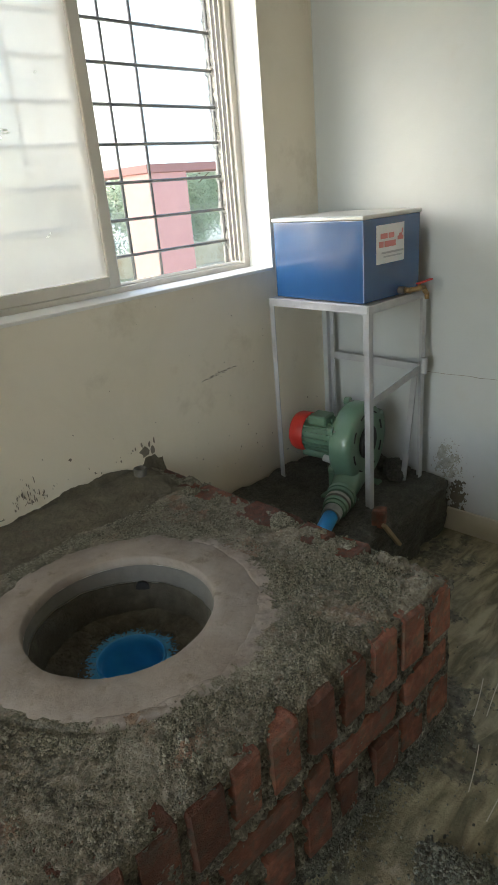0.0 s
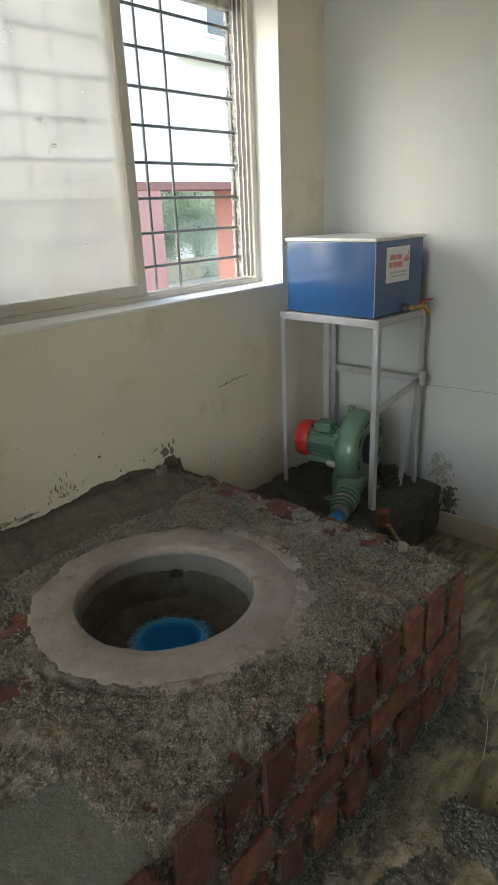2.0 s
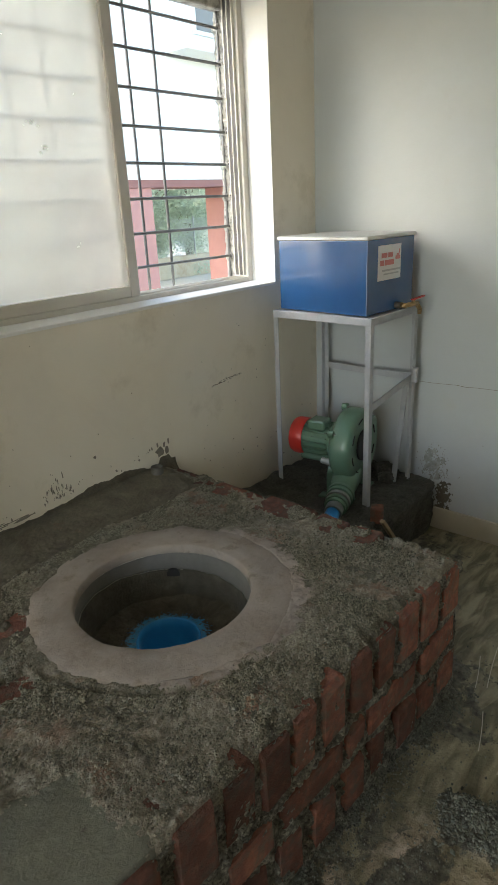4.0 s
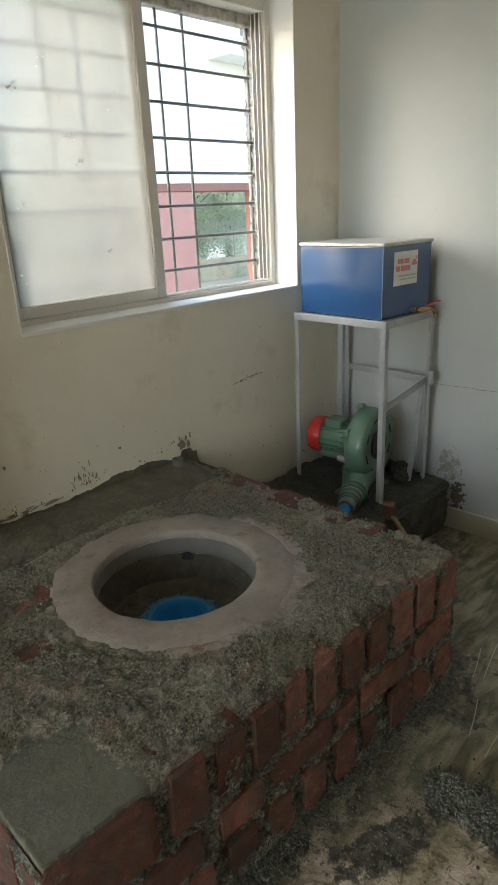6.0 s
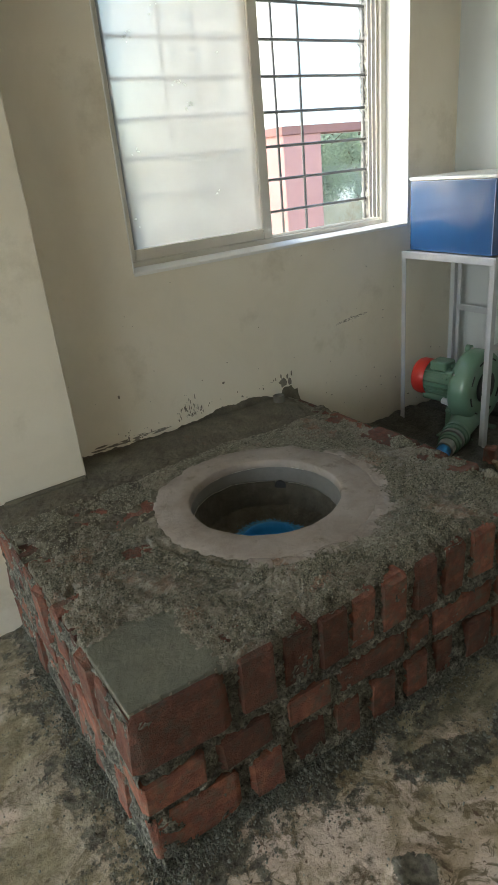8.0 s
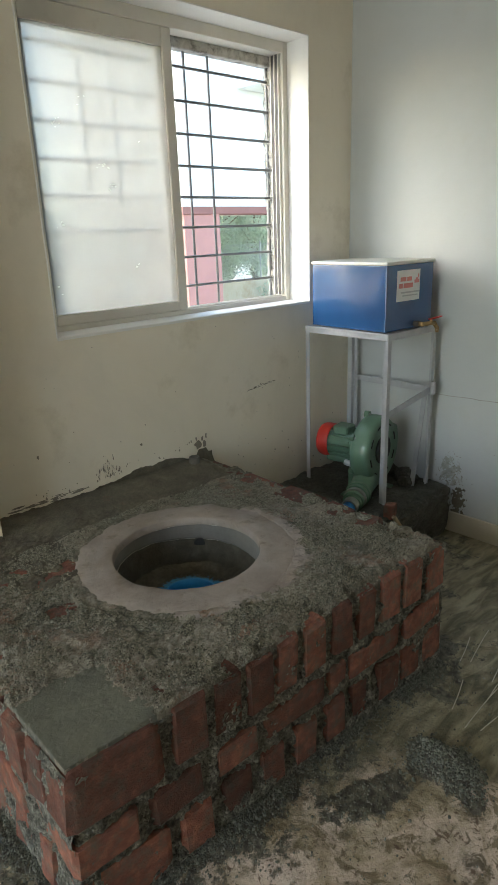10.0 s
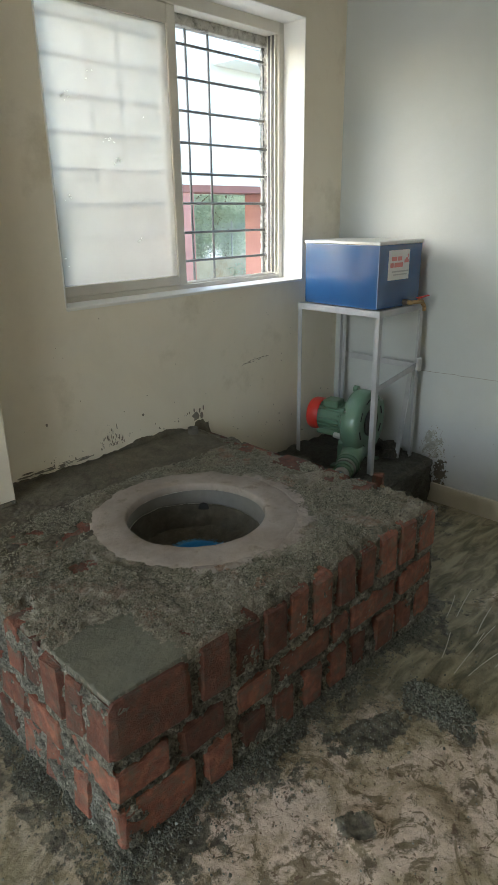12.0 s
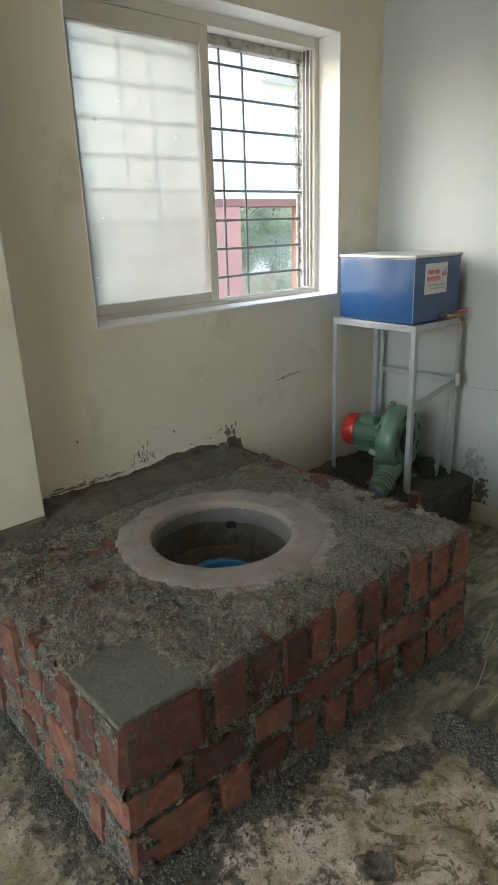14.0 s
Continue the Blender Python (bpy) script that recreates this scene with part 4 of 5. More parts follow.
def build_blower():
    b = thing("blower", None, None, "green centrifugal blower with a red-capped motor", "blower", at=pose(1.812, 1.345, PLZ - 0.010, 0, 0, 8))
    cz = 0.212
    # volute: a spiral disc with rounded rim, axis along y
    bm = bmesh.new()
    seg = 56
    prof = [(-0.050, 0.45), (-0.052, 0.62), (-0.055, 0.84), (-0.051, 0.93), (-0.042, 0.97), (-0.026, 0.99), (0.0, 1.0), (0.016, 0.995), (0.026, 0.955), (0.032, 0.88), (0.046, 0.70)]
    rings = []
    for y, s in prof:
        ring = []
        for k in range(seg):
            a = 2 * math.pi * k / seg
            r = (0.142 + 0.026 * (k / seg)) * s
            ring.append(bm.verts.new((r * math.cos(a + 0.6), y, cz + r * math.sin(a + 0.6))))
        rings.append(ring)
    for p, q in zip(rings, rings[1:]):
        for k in range(seg):
            bm.faces.new((p[k], q[k], q[(k + 1) % seg], p[(k + 1) % seg]))
    bm.faces.new(rings[0])
    bm.faces.new(rings[-1][::-1])
    part("volute", bm, GREEN, b, "green cast volute casing", smooth=True)
    bm = bmesh.new()
    add_lathe(bm, [(0.062, -0.066), (0.078, -0.066), (0.080, -0.050), (0.062, -0.050)], 36, Matrix.Translation((0, 0, cz)) @ pose(0, 0, 0, -90, 0, 0) @ Matrix.Scale(-1, 4, (0, 0, 1)))
    part("inlet_ring", bm, GREEN, b)
    part("inlet", tube((0, -0.060, cz), (0, -0.0505, cz), 0.062, seg=32), BLACK, b, "dark round air inlet")
    for k in range(6):
        a = radians(30 + 60 * k)
        p = Vector((0.146 * math.cos(a), 0.038, cz + 0.146 * math.sin(a)))
        lug = part("lug", tube(p + Vector((0, -0.024, 0)), p + Vector((0, -0.004, 0)), 0.015, seg=14), GREEN, b, smooth=False)
        part("bolt", tube(p + Vector((0, -0.032, 0)), p + Vector((0, -0.023, 0)), 0.006, seg=6), GREYCAST, lug)
    for k in range(8):
        a0 = radians(45 * k + 8)
        bm = bmesh.new()
        for i in range(5):
            a, a2 = a0 + 0.07 * i, a0 + 0.07 * (i + 1)
            add_bar(bm, (0.112 * math.cos(a), -0.0535, cz + 0.112 * math.sin(a)), (0.112 * math.cos(a2), -0.0535, cz + 0.112 * math.sin(a2)), 0.005, 0.006, (0, 1, 0))
        part("slot", bm, BLACK, b, "dark curved slot")
    # motor along +y
    m = part("motor", tube((0, 0.055, cz), (0, 0.205, cz), 0.060, seg=40), GREEN, b, "finned green electric motor", smooth=False)
    for k in range(18):
        a = 2 * math.pi * k / 18
        p = Vector((0.062 * math.cos(a), 0.08, cz + 0.062 * math.sin(a)))
        part("fin", box((-0.012, 0, -0.0020), (0.010, 0.11, 0.0020), 0.0, Matrix.Translation(p) @ pose(0, 0, 0, 0, -math.degrees(a), 0)), GREEN, m)
    part("flange", tube((0, 0.050, cz), (0, 0.068, cz), 0.075, 0.066, 36), GREEN, m)
    part("terminal_box", box((-0.055, 0.09, cz + 0.05), (0.02, 0.165, cz + 0.088), 0.006), GREEN, m)
    bm = bmesh.new()
    add_tube(bm, (-0.035, 0.075, cz - 0.068), (-0.035, 0.195, cz - 0.068), 0.017, seg=20)
    part("capacitor", bm, GREEN, m)
    part("cable_gland", tube((-0.055, 0.10, cz - 0.072), (-0.055, 0.062, cz - 0.076), 0.013, seg=14), LID, m)
    bm = bmesh.new()
    add_lathe(bm, [(0.073, 0.0), (0.076, 0.006), (0.076, 0.045), (0.071, 0.058), (0.056, 0.066), (0.001, 0.068)], 44, Matrix.Translation((0, 0.184, cz)) @ pose(0, 0, 0, -90, 0, 0))
    part("fan_cowl", bm, RED, m, "red fan cowl", smooth=True)
    # feet
    for x in (-0.09, 0.09):
        part("foot", box((x - 0.02, -0.06, -0.004), (x + 0.02, 0.09, 0.012), 0.003), GREEN, b)
        part("foot_web", box((x - 0.006, -0.03, 0.012), (x + 0.006, 0.06, 0.11), 0.002), GREEN, b)
    # outlet towards the stove
    o = Vector((-0.085, -0.02, 0.080))
    e = Vector((-0.262, -0.056, 0.060))
    part("outlet_neck", tube(o + Vector((0.06, 0.02, 0.01)), o.lerp(e, 0.55), 0.060, 0.043, 28), GREEN, b, smooth=True)
    d = (e - o).normalized()
    part("outlet_flange", tube(o.lerp(e, 0.52), o.lerp(e, 0.60), 0.054, seg=28), GREEN, b)
    for k in range(3):
        s = o.lerp(e, 0.62 + 0.13 * k)
        part("coupling", tube(s, s + d * 0.016, 0.050 - 0.003 * k, seg=28), GREEN if k != 1 else GREYCAST, b, "ribbed coupling")
    part("coupling", tube(o.lerp(e, 0.6), e + d * 0.01, 0.038, seg=28), GREEN, b)
    part("valve_body", tube(e, e + d * 0.045, 0.033, seg=24), GREYCAST, b)
    part("blue_pipe", tube(e + d * 0.03, e + d * 0.34, 0.026, seg=24), BLUEPIPE, b, "blue plastic air pipe", smooth=True)
    return b


build_blower()

# ---- water tank and its stand ----
YAW = -4.2
TC = (1.721, 1.233)
SZ = 0.878


def build_stand():
    s = thing("tank_stand", None, None, "grey painted steel angle stand on the plinth", "stand", at=pose(1.703, 1.203, 0, 0, 0, -1.5))
    w, d, t, a = 0.336, 0.434, 0.004, 0.022
    x0, y0 = 0.0, 0.0
    x1, y1 = x0 + w, y0 + d
    feet = ((x0, y0, 1, 1), (x1, y0, -1, 1), (x0, y1, 1, -1), (x1, y1, -1, -1))
    for x, y, sx, sy in feet:
        part("leg", angle_iron((x, y, 0.13), (x, y, SZ), a, t, sx, sy), STEEL, s)
    bm = bmesh.new()
    add_box(bm, (x0 - 0.001, y0 - 0.001, SZ - 0.026), (x1 + 0.001, y0 + t, SZ + 0.001), 0.0008)
    part("top_rail", bm, STEEL, s)
    part("top_rail", box((x0 - 0.001, y1 - t, SZ - 0.026), (x1 + 0.001, y1 + 0.001, SZ + 0.001), 0.0008), STEEL, s)
    part("top_rail", box((x0 - 0.002, y0 + t, SZ - 0.026), (x0 + t, y1 - t, SZ + 0.001), 0.0008), STEEL, s)
    part("top_rail", box((x1 - t, y0 + t, SZ - 0.026), (x1 + 0.002, y1 - t, SZ + 0.001), 0.0008), STEEL, s)
    part("top_sheet", box((x0 + t, y0 + t, SZ - 0.006), (x1 - t, y1 - t, SZ - 0.002)), STEEL, s)
    part("cross_bar", box((x1 - 0.006, y0 + a, 0.583), (x1 - 0.002, y1 - a, 0.611), 0.0008), STEEL, s)
    bm = bmesh.new()
    add_bar(bm, (x0 + 0.006, y0 + 0.010, 0.545), (x1 - 0.006, y0 + 0.010, 0.600), 0.026, 0.004, (0, 1, 0))
    part("cross_bar", bm, STEEL, s)
    bm = bmesh.new()
    add_bar(bm, (x1 - 0.028, y0 + 0.02, 0.60), (x1 - 0.060, y0 + 0.05, 0.10), 0.022, 0.006, (1, 0, 0))
    part("brace", bm, STEEL, s)
    part("pipe_clip", tube((x1 - 0.020, y0 - 0.010, 0.585), (x1 - 0.020, y0 - 0.010, 0.64), 0.012, seg=16), STEEL, s)
    return s


build_stand()


def build_tank():
    k = thing("water_tank", None, None, "glossy blue sheet metal water tank with pale lid", "tank", at=pose(TC[0], TC[1], SZ + 0.002, 0, 0, YAW))
    w, d, h = 0.296, 0.396, 0.252
    part("body", box((0, 0, 0), (w, d, h), 0.003, seg=2), TANK, k)
    part("lid", box((-0.005, -0.005, h), (w + 0.005, d + 0.005, h + 0.013), 0.003), LID, k, "pale zinc lid")
    st = part("sticker", box((0.062, -0.0016, 0.112), (0.206, -0.0006, 0.230)), PAPER, k, "white paper sticker with red and grey print")
    y0, y1 = -0.0024, -0.0017
    for x0, x1, z0, z1, m in ((0.082, 0.117, 0.188, 0.204, REDINK), (0.123, 0.152, 0.188, 0.204, REDINK), (0.074, 0.097, 0.162, 0.180, REDINK), (0.102, 0.160, 0.162, 0.180, REDINK),
                              (0.087, 0.202, 0.142, 0.148, GREYINK), (0.097, 0.192, 0.130, 0.135, GREYINK)):
        part("print_bar", box((x0, y0, z0), (x1, y1, z1)), m, st)
    bm = bmesh.new()
    for z0, z1, x0, x1 in ((0.178, 0.190, 0.170, 0.200), (0.190, 0.198, 0.178, 0.194), (0.198, 0.212, 0.192, 0.198)):
        add_box(bm, (x0, y0, z0), (x1, y1, z1))
    part("emblem", bm, REDINK, st)
    tap = part("tap", tube((0.185, 0.002, 0.016), (0.185, -0.024, 0.016), 0.012, seg=20), RUBBER, k, "brass tap with red lever", smooth=False)
    bm = bmesh.new()
    add_tube(bm, (0.185, -0.024, 0.016), (0.185, -0.044, 0.016), 0.0095, seg=18)
    add_tube(bm, (0.185, -0.036, 0.016), (0.262, -0.044, 0.014), 0.0085, seg=18)
    add_tube(bm, (0.238, -0.042, 0.014), (0.238, -0.042, 0.030), 0.009, 0.005, 16)
    add_tube(bm, (0.258, -0.043, 0.014), (0.276, -0.046, -0.008), 0.0085, seg=16)
    add_tube(bm, (0.276, -0.046, -0.006), (0.276, -0.046, -0.026), 0.0085, 0.007, 16)
    part("spout", bm, BRASS, tap, "brass tap body", smooth=True)
    bm = bmesh.new()
    add_bar(bm, (0.226, -0.042, 0.032), (0.296, -0.049, 0.038), 0.013, 0.004)
    part("lever", bm, RED, tap, "red lever")
    return k


build_tank()


def timber_prop():
    bm = bmesh.new()
    add_bar(bm, (0.03, 0.0, 0), (-0.045, 0.012, 0.105), 0.018, 0.012)
    return thing("timber_offcut", bm, WOOD, "short raw timber offcut leaning on the plinth", "timber", at=pose(1.655, 1.075, 0.075))


timber_prop()
brick_loose = new("loose_brick", BRICKS[3])
brick_loose.matrix_world = Matrix.Translation((1.648, 1.130, 0.180)) @ Euler((0, radians(6), radians(25))).to_matrix().to_4x4() @ Matrix.Diagonal((0.062, 0.045, 0.058, 1))
tagged(brick_loose, "broken piece of red brick on the wet plinth", "brick")

# ---- stains and splashes on the walls ----


def splash(name, places, axis, at, label):
    """Flat dried spatters standing slightly proud of a wall; places: (along, up, size, stretch)."""
    bm = bmesh.new()
    rng = random.Random(int(abs(at) * 100) + len(places))
    for u, z, s, k in places:
        n = 9
        c = [((u + s * math.cos(2 * math.pi * i / n) * rng.uniform(0.5, 1.25)), (z + s * k * math.sin(2 * math.pi * i / n) * rng.uniform(0.5, 1.25))) for i in range(n)]
        d = at - rng.uniform(0.0012, 0.003)
        lo = [bm.verts.new((a, at + 0.001, b) if axis == "y" else (at + 0.001, a, b)) for a, b in c]
        hi = [bm.verts.new((u + (a - u) * 0.8, d, z + (b - z) * 0.8) if axis == "y" else (d, u + (a - u) * 0.8, z + (b - z) * 0.8)) for a, b in c]
        bm.faces.new(hi)
        for i in range(n):
            bm.faces.new((lo[i], lo[(i + 1) % n], hi[(i + 1) % n], hi[i]))
    bmesh.ops.recalc_face_normals(bm, faces=bm.faces[:])
    return tagged(new(name, mesh_of(name, bm, SPLASH)), label, "mortar splash", "", "stuff")


srng = random.Random(11)
spots = [(0.868, 0.542, 0.006, 1.0), (0.47, 0.60, 0.006, 1.3), (1.135, 0.470, 0.024, 0.9), (1.165, 0.468, 0.014, 1.2), (1.155, 0.492, 0.005, 3.0), (1.175, 0.500, 0.004, 3.0), (1.125, 0.498, 0.004, 2.5)]
for k in range(34):
    x = srng.uniform(0.42, 1.1)
    spots.append((x, 0.448 + 0.016 * sstep(0.7, 0.85, x) + srng.uniform(-0.01, 0.03), srng.uniform(0.0008, 0.003), srng.uniform(1.0, 3.2)))
for k in range(60):
    x = srng.gauss(0.73, 0.03)
    spots.append((x, 0.455 + abs(srng.gauss(0, 0.035)), srng.uniform(0.0005, 0.0016), srng.uniform(2, 7)))
for k in range(34):
    x = srng.uniform(0.30, 0.62)
    spots.append((x, 0.436 + 0.012 * math.sin((x - 0.30) * 9) + srng.gauss(0, 0.006), srng.uniform(0.008, 0.028), srng.uniform(0.06, 0.16)))
for k in range(70):
    spots.append((1.42 + 0.16 * k / 70 + srng.gauss(0, 0.006), 0.640 + 0.016 * k / 70 + srng.gauss(0, 0.003), srng.uniform(0.0008, 0.0042), 0.5))
for k in range(30):
    spots.append((srng.uniform(0.3, 1.8), srng.uniform(0.45, 0.93), srng.uniform(0.0008, 0.002), srng.uniform(0.8, 1.6)))
for k in range(40):
    spots.append((srng.uniform(1.25, 2.05), srng.uniform(0.14, 0.42), srng.uniform(0.0006, 0.0026), srng.uniform(0.7, 2)))
splash("window_wall_splashes", spots, "y", WALL_Y, "dark mortar splashes dried on the window wall")
spots = []
for k in range(170):
    spots.append((1.115 + srng.gauss(0, 0.032), 0.17 + abs(srng.gauss(0, 0.06)), srng.uniform(0.0006, 0.0024), srng.uniform(0.7, 2)))
for k in range(24):
    spots.append((srng.uniform(-0.3, 1.0), srng.uniform(0.05, 0.9), srng.uniform(0.0008, 0.002), 1.0))
spots.append((0.72, 0.580, 0.018, 0.35))
splash("side_wall_splashes", spots, "x", WALL_X, "dark mortar splashes dried on the side wall")


def wall_smear(cy, cz, w, h, seed, material, label):
    """A thin smear of grey slurry rubbed on the side wall, with a ragged outline and streaks."""
    def f(u, v):
        return (WALL_X - 0.0012 - 0.0008 * n3(u * 90, v * 90, seed), u, v)

    def keep(u, v):
        d = math.hypot((u - cy) / w, (v - cz) / h)
        return fbm(u * 26 + v * 14, v * 20, seed) * 0.55 + fbm(u * 95, v * 70, seed + 4, 5) * 0.55 > d - 0.55
    me = grid_mesh("wall_smear", steps(cy - 1.4 * w, cy + 1.4 * w, 0.0028), steps(cz - 1.4 * h, cz + 1.4 * h, 0.0028), f, keep, material)
    return tagged(new("wall_smear", me), label, "mortar splash", "", "stuff")


wall_smear(1.120, 0.225, 0.066, 0.098, 3.0, SMEAR, "grey slurry smear rubbed on the side wall")
wall_smear(1.075, 0.085, 0.050, 0.105, 9.0, DAMP, "dark wet cement smeared up the side wall")


def crack():
    bm = bmesh.new()
    pts = [(1.22 - 0.035 * k, 0.566 + 0.004 * n3(k * 0.9, 3.0) + 0.0008 * k) for k in range(22)]
    for (a, b), (c, d) in zip(pts, pts[1:]):
        add_bar(bm, (WALL_X, a, b), (WALL_X, c, d), 0.0016, 0.0012, (1, 0, 0))
    return tagged(new("wall_crack", mesh_of("wall_crack", bm, SPLASH)), "thin dark hairline crack in the plaster", "crack", "", "structure")


crack()

# ---- outside ----


def ground_outside():
    bm = bmesh.new()
    for a in ((-300, 1.94, 300, 400), (-300, -300, -2.9, 1.94), (2.34, -300, 300, 1.94), (-2.9, -300, 2.34, -3.5)):
        vs = [bm.verts.new(p) for p in ((a[0], a[1], -1.0), (a[2], a[1], -1.0), (a[2], a[3], -1.0), (a[0], a[3], -1.0))]
        bm.faces.new(vs)
    bmesh.ops.remove_doubles(bm, verts=bm.verts[:], dist=0.001)
    return thing("ground", bm, EARTH, "dry earth with sparse grass", "ground", kind="structure")


ground_outside()


def neighbour():
    """The building across the yard: a white upper storey on pink columns."""
    h = thing("house", None, None, "white painted house on pink columns with a red beam", "house", at=pose(7.65, 10.0, -1.0))
    for x in (0.0, 3.23, 6.46):
        part("column", box((x, 0, 0), (x + 0.92, 0.80, 2.66), 0.01), PINK, h, "pink painted column")
    part("beam", box((-0.05, -0.04, 2.66), (9.0, 0.84, 2.80)), REDBEAM, h, "red-brown beam")
    part("beam", box((-0.05, 0.84, 2.66), (0.87, 5.0, 2.80)), REDBEAM, h)
    part("wall", box((-0.05, -0.05, 2.80), (9.0, 5.0, 7.6)), FACADE, h, "white upper wall")
    part("sunshade", box((1.5, -0.65, 4.97), (4.6, -0.05, 5.04), 0.01), GREYFACADE, h, "cream concrete sunshade")
    w = part("window", box((2.30, -0.10, 5.40), (3.5, -0.05, 6.6)), FACADE, h)
    part("pane", box((2.37, -0.115, 5.47), (2.86, -0.10, 6.53)), DARKGLASS, w)
    part("pane", box((2.92, -0.115, 5.47), (3.43, -0.10, 6.53)), DARKGLASS, w)
    part("roof", box((-0.4, -0.5, 7.6), (9.3, 5.3, 7.8)), GREYFACADE, h)
    return h


neighbour()


def boundary():
    b = thing("boundary_wall", None, None, "low yellowish boundary wall with wire mesh fence", "wall", at=pose(0, 16.5, -1.0))
    part("wall", box((2, 0, 0), (30, 0.2, 0.72), 0.01), YELLOWWALL, b)
    for k in range(12):
        part("post", tube((3 + 2.2 * k, 0.1, 0.7), (3 + 2.2 * k, 0.1, 2.0), 0.03, seg=8), WIRE, b)
    bm = bmesh.new()
    for k in range(170):
        x = 5 + 0.1 * k
        add_bar(bm, (x, 0.1, 0.72), (x + 1.2, 0.1, 1.92), 0.006, 0.006, (0, 1, 0))
        add_bar(bm, (x + 1.2, 0.1, 0.72), (x, 0.1, 1.92), 0.006, 0.006, (0, 1, 0))
    part("mesh", bm, WIRE, b, "galvanised wire mesh")
    return b


boundary()


def tree(x, y, h, r, seed):
    rng = np.random.default_rng(seed)
    t = thing("tree", None, None, "leafy green tree behind the boundary fence", "tree", "trees beyond the fence", at=pose(x, y, -1.0))
    bm = bmesh.new()
    add_tube(bm, (0, 0, 0), (0.1, 0, h * 0.45), 0.16, 0.10, 10)
    for k in range(7):
        a = rng.uniform(0, 6.28)
        z = h * rng.uniform(0.25, 0.5)
        add_tube(bm, (0.08, 0, z), (r * 0.8 * math.cos(a), r * 0.8 * math.sin(a), z + h * rng.uniform(0.15, 0.4)), 0.06, 0.015, 7)
    part("trunk", bm, BARK, t)
    clumps = rng.normal(0, 1, (60, 3)) * (r * 0.48, r * 0.48, h * 0.2) + (0, 0, h * 0.52)
    n = 34000
    c = clumps[rng.integers(0, 60, n)] + rng.normal(0, 0.26, (n, 3))
    u = rng.normal(0, 1, (n, 3))
    u /= np.linalg.norm(u, axis=1)[:, None]
    v = np.cross(u, rng.normal(0, 1, (n, 3)))
    v /= np.linalg.norm(v, axis=1)[:, None]
    s = rng.uniform(0.035, 0.075, (n, 1))
    vs = np.stack([c - u * s, c + v * s * 0.45, c + u * s, c - v * s * 0.45], 1).reshape(-1, 3)
    me = bpy.data.meshes.new("crown")
    me.from_pydata(vs.tolist(), [], np.arange(4 * n).reshape(-1, 4).tolist())
    me.materials.append(LEAF)
    cr = new("crown", me)
    cr.parent = t
    tagged(cr, "crown of small green leaves", kind="stuff")


tree(14.6, 18.4, 5.0, 2.3, 1)
tree(18.4, 19.2, 5.4, 2.6, 2)
tree(11.4, 19.6, 4.8, 2.2, 3)
tree(22.6, 21.0, 6.0, 2.6, 4)

# ---- crumbs of mortar, then the bricks ----


def loose_crumbs():
    rng = random.Random(3)
    top = []
    while len(top) < 62000:
        x, y = rng.uniform(0.0, PX), rng.uniform(0.66, 1.5)
        r = math.hypot(x - HOLE.x, y - HOLE.y)
        if y < south_y(x) + 0.004 or r - smear(x, y) < 0.332 + 0.03 * n3(x * 8, y * 8) or in_patch(x, y) > 0.1 or (min(y - south_y(x), PX - x) + 0.03 * fbm(x * 16, y * 16, 2.0) < 0.035 and rng.random() < 0.85) or fbm(x * 8, y * 8, 13.0) < -0.3 or (drawn_at(x, y) > 0.10 and rng.random() < 0.86):
            continue
        s = rng.uniform(0.0010, 0.0026) * (1.7 if rng.random() < 0.06 else 1)
        top.append((x, y, top_z(x, y) + 0.2 * s, s))
    crumbs(top, CRUMB, "mortar_rubble", stove, "coarse crumbs of dried mortar")
    low = []
    while len(low) < 9500:
        x, y = rng.uniform(-0.25, 1.5), rng.uniform(0.15, 1.45)
        if WEST_X - 0.004 < x < PX and y > south_y(x) - 0.004:
            continue
        s = slurry_at(x, y)
        near = max(1 - sstep(0.06, 0.12, math.hypot((x - HEAP.x) * 0.9, (y - HEAP.y) * 0.62)), 1 - sstep(0.03, 0.09, max(south_y(x) - y, WEST_X - x)) if x < PX else 0)
        if rng.random() > s * s * (0.16 + 0.8 * near) + 0.010 or math.hypot(x - 0.375, y - 0.35) < 0.032:
            continue
        k = rng.uniform(0.0010, 0.0030) * (1.7 if rng.random() < 0.06 else 1) * (1.25 if math.hypot(x - HEAP.x, y - HEAP.y) < 0.12 else 1)
        h = s * 0.004 + heap_z(x, y)
        low.append((x, y, floor_z(x, y) + h + 0.2 * k, k))
    crumbs(low, GRAVEL, "floor_rubble", None, "dark crumbs of mortar spilled along the stove", "rubble")

    pit = []
    while len(pit) < 900:
        a, r = rng.uniform(0, 6.283), rng.uniform(0.112, HOLE_R - 0.035)
        x, y = HOLE.x + 0.012 + r * math.cos(a), HOLE.y + 0.015 + r * math.sin(a)
        k = rng.uniform(0.0010, 0.0032)
        pit.append((x, y, 0.238 + 0.022 * sstep(0.12, HOLE_R, r) + 0.2 * k, k))
    crumbs(pit, PITFLOOR, "pit_rubble", stove, "dark crumbs of mortar in the pit")


loose_crumbs()


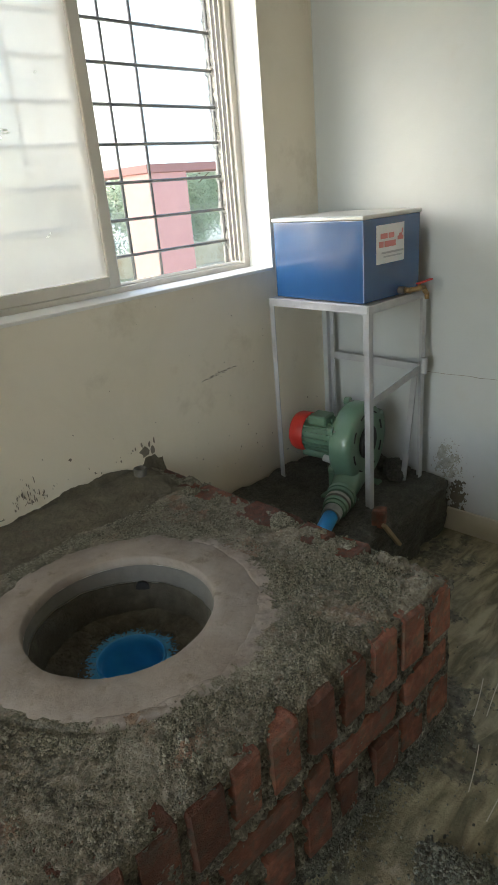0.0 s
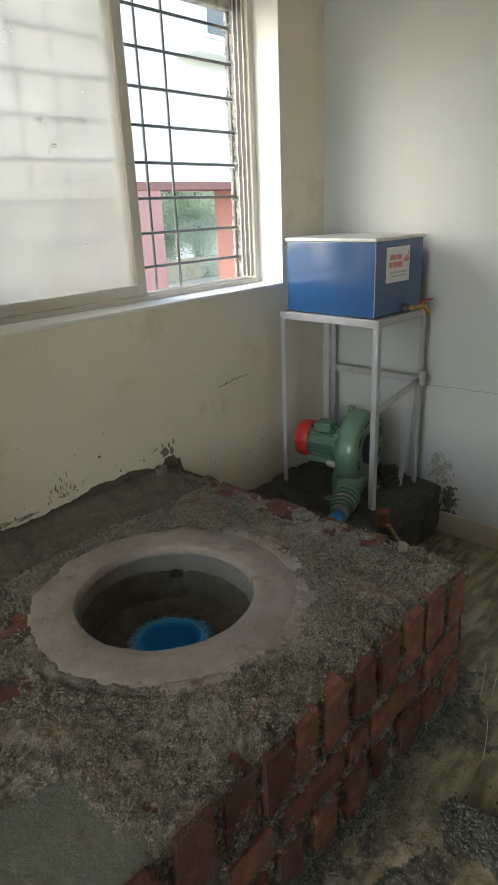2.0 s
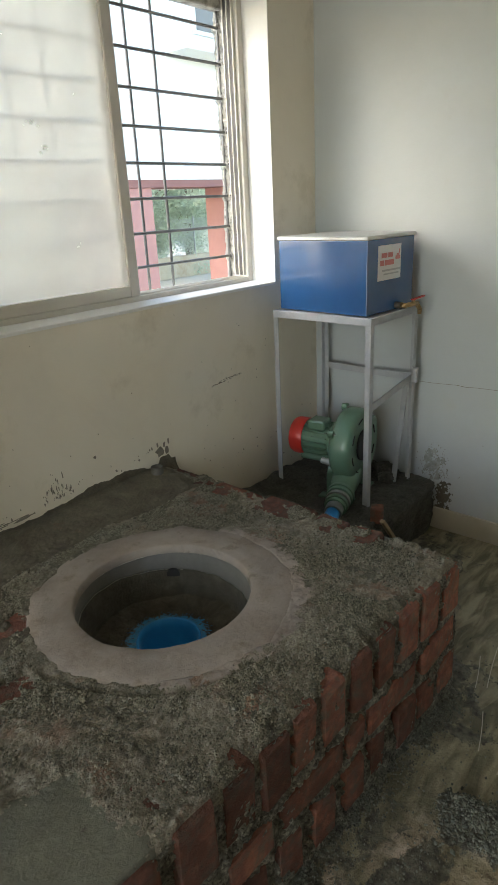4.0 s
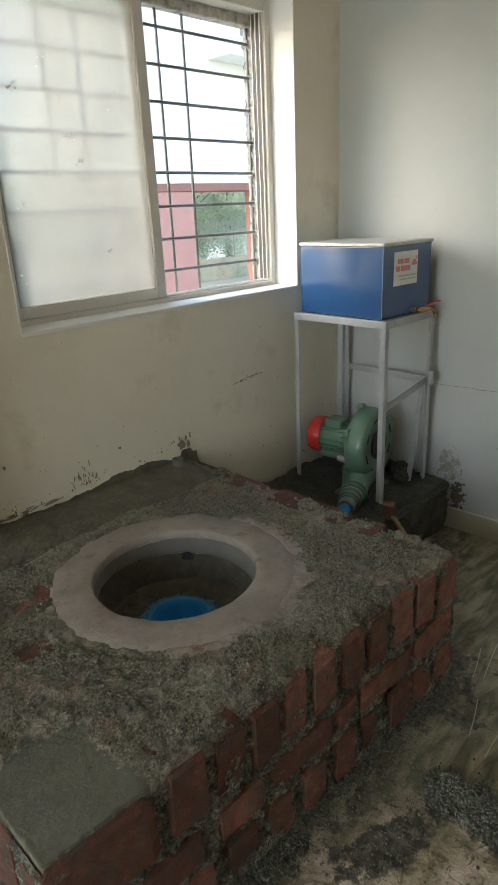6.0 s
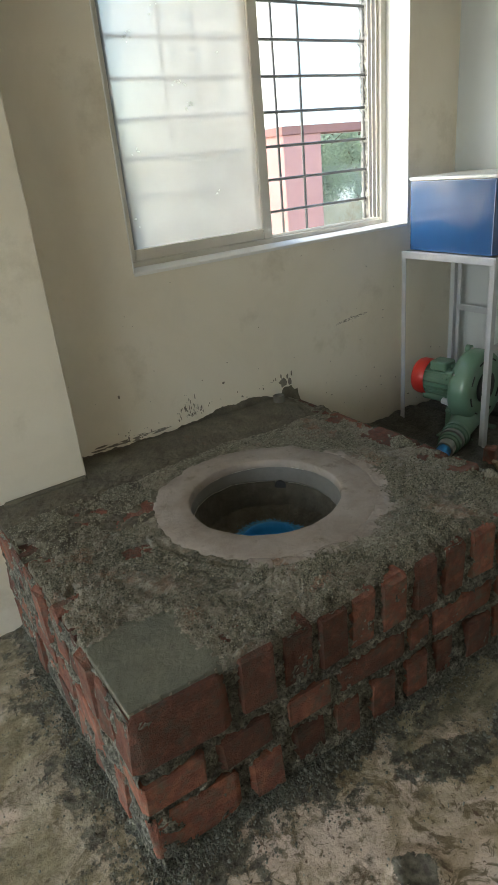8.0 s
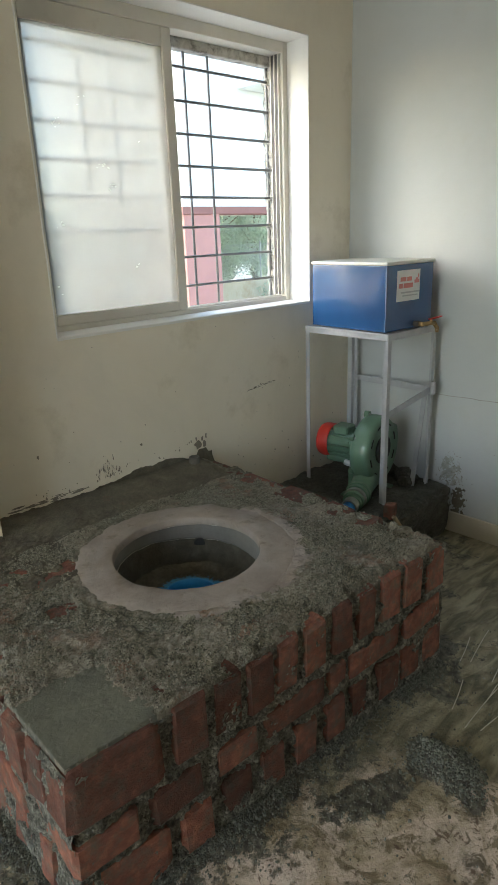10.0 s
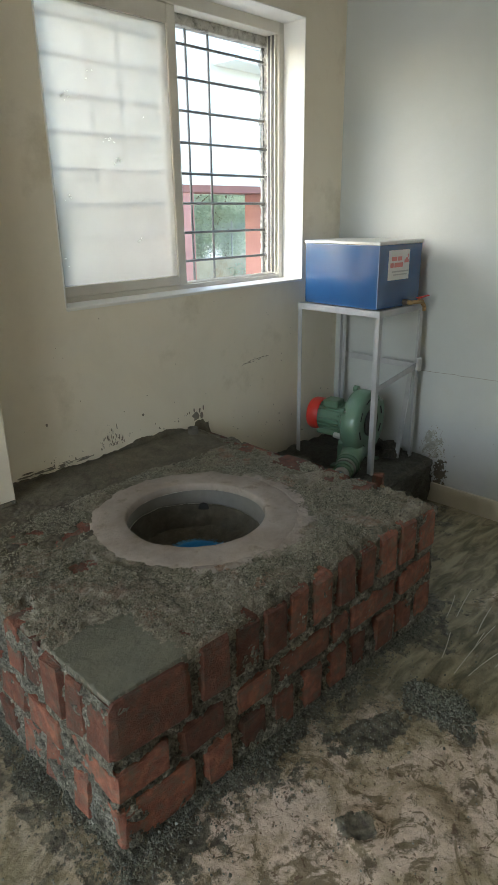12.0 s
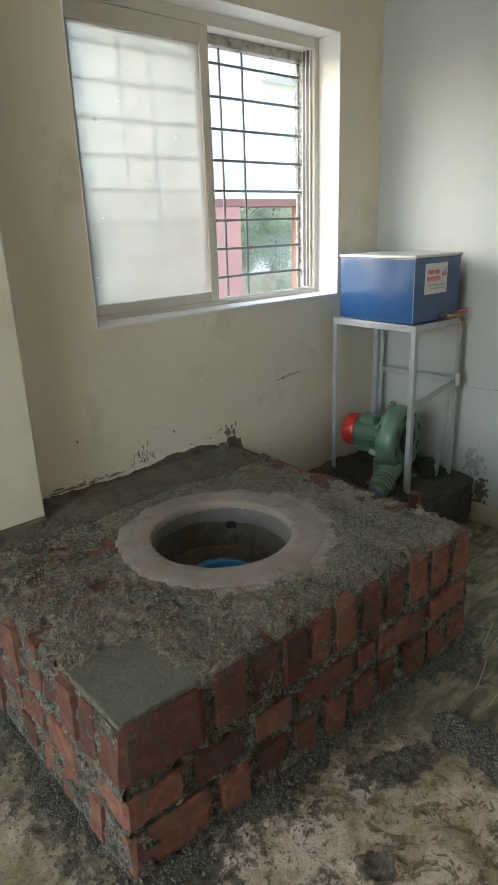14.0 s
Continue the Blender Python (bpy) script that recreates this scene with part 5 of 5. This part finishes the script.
def toe_mortar(name, a, b, out):
    """A heap of spilt mortar along the foot of one side."""
    ln = math.hypot(b[0] - a[0], b[1] - a[1])
    us, vs_ = steps(0, ln, 0.007), steps(0, 1, 0.09)

    def f(u, v):
        t = u / ln
        wide = max(0.014, 0.042 + 0.05 * fbm(u * 6, 2.0, a[0] * 3))
        d = wide * v - 0.008
        x, y = a[0] + (b[0] - a[0]) * t + out[0] * d, a[1] + (b[1] - a[1]) * t + out[1] * d
        z = floor_z(x, y) - 0.006 + (0.019 + 0.018 * fbm(u * 11, 5.0)) * (1 - v) ** 1.4 + 0.009 * fbm(x * 45, y * 45, 3.0)
        return (x, y, z)
    return place_part(name, grid_mesh(name, us, vs_, f, None, GRIT), stove, "spilt mortar along the foot")


toe_mortar("toe_mortar", (-0.02, south_y(0)), (PX, south_y(PX)), (0, -1))
toe_mortar("toe_mortar", (WEST_X, 1.60), (WEST_X, south_y(0) - 0.02), (-1, 0))


def floor_scratches():
    """Pale trowel scrapes drawn through the damp screed."""
    bm = bmesh.new()
    for (x0, y0), (x1, y1), bow in (((0.99, 0.435), (1.30, 0.445), 0.004), ((1.01, 0.40), (1.20, 0.375), 0.003), ((1.03, 0.495), (1.165, 0.535), -0.002), ((1.10, 0.36), (1.24, 0.33), 0.006), ((1.22, 0.47), (1.40, 0.50), 0.003), ((1.26, 0.56), (1.46, 0.60), 0.002), ((1.24, 0.585), (1.38, 0.625), -0.002), ((1.33, 0.40), (1.50, 0.42), 0.003), ((1.15, 0.445), (1.24, 0.455), 0.001), ((1.28, 0.68), (1.37, 0.73), 0.002)):
        pts = []
        for k in range(15):
            t = k / 14
            x, y = x0 + (x1 - x0) * t, y0 + (y1 - y0) * t + bow * math.sin(math.pi * t)
            pts.append(Vector((x, y, floor_z(x, y) + 0.0025 + 0.001 * n3(x * 40, y * 40))))
        for p, q in zip(pts, pts[1:]):
            add_bar(bm, p, q, 0.0022, 0.0018)
    return tagged(new("floor_scrapes", mesh_of("floor_scrapes", bm, SKIRT)), "pale trowel scrapes in the damp floor screed", "scrape", "", "stuff")


floor_scratches()
stove_bricks()
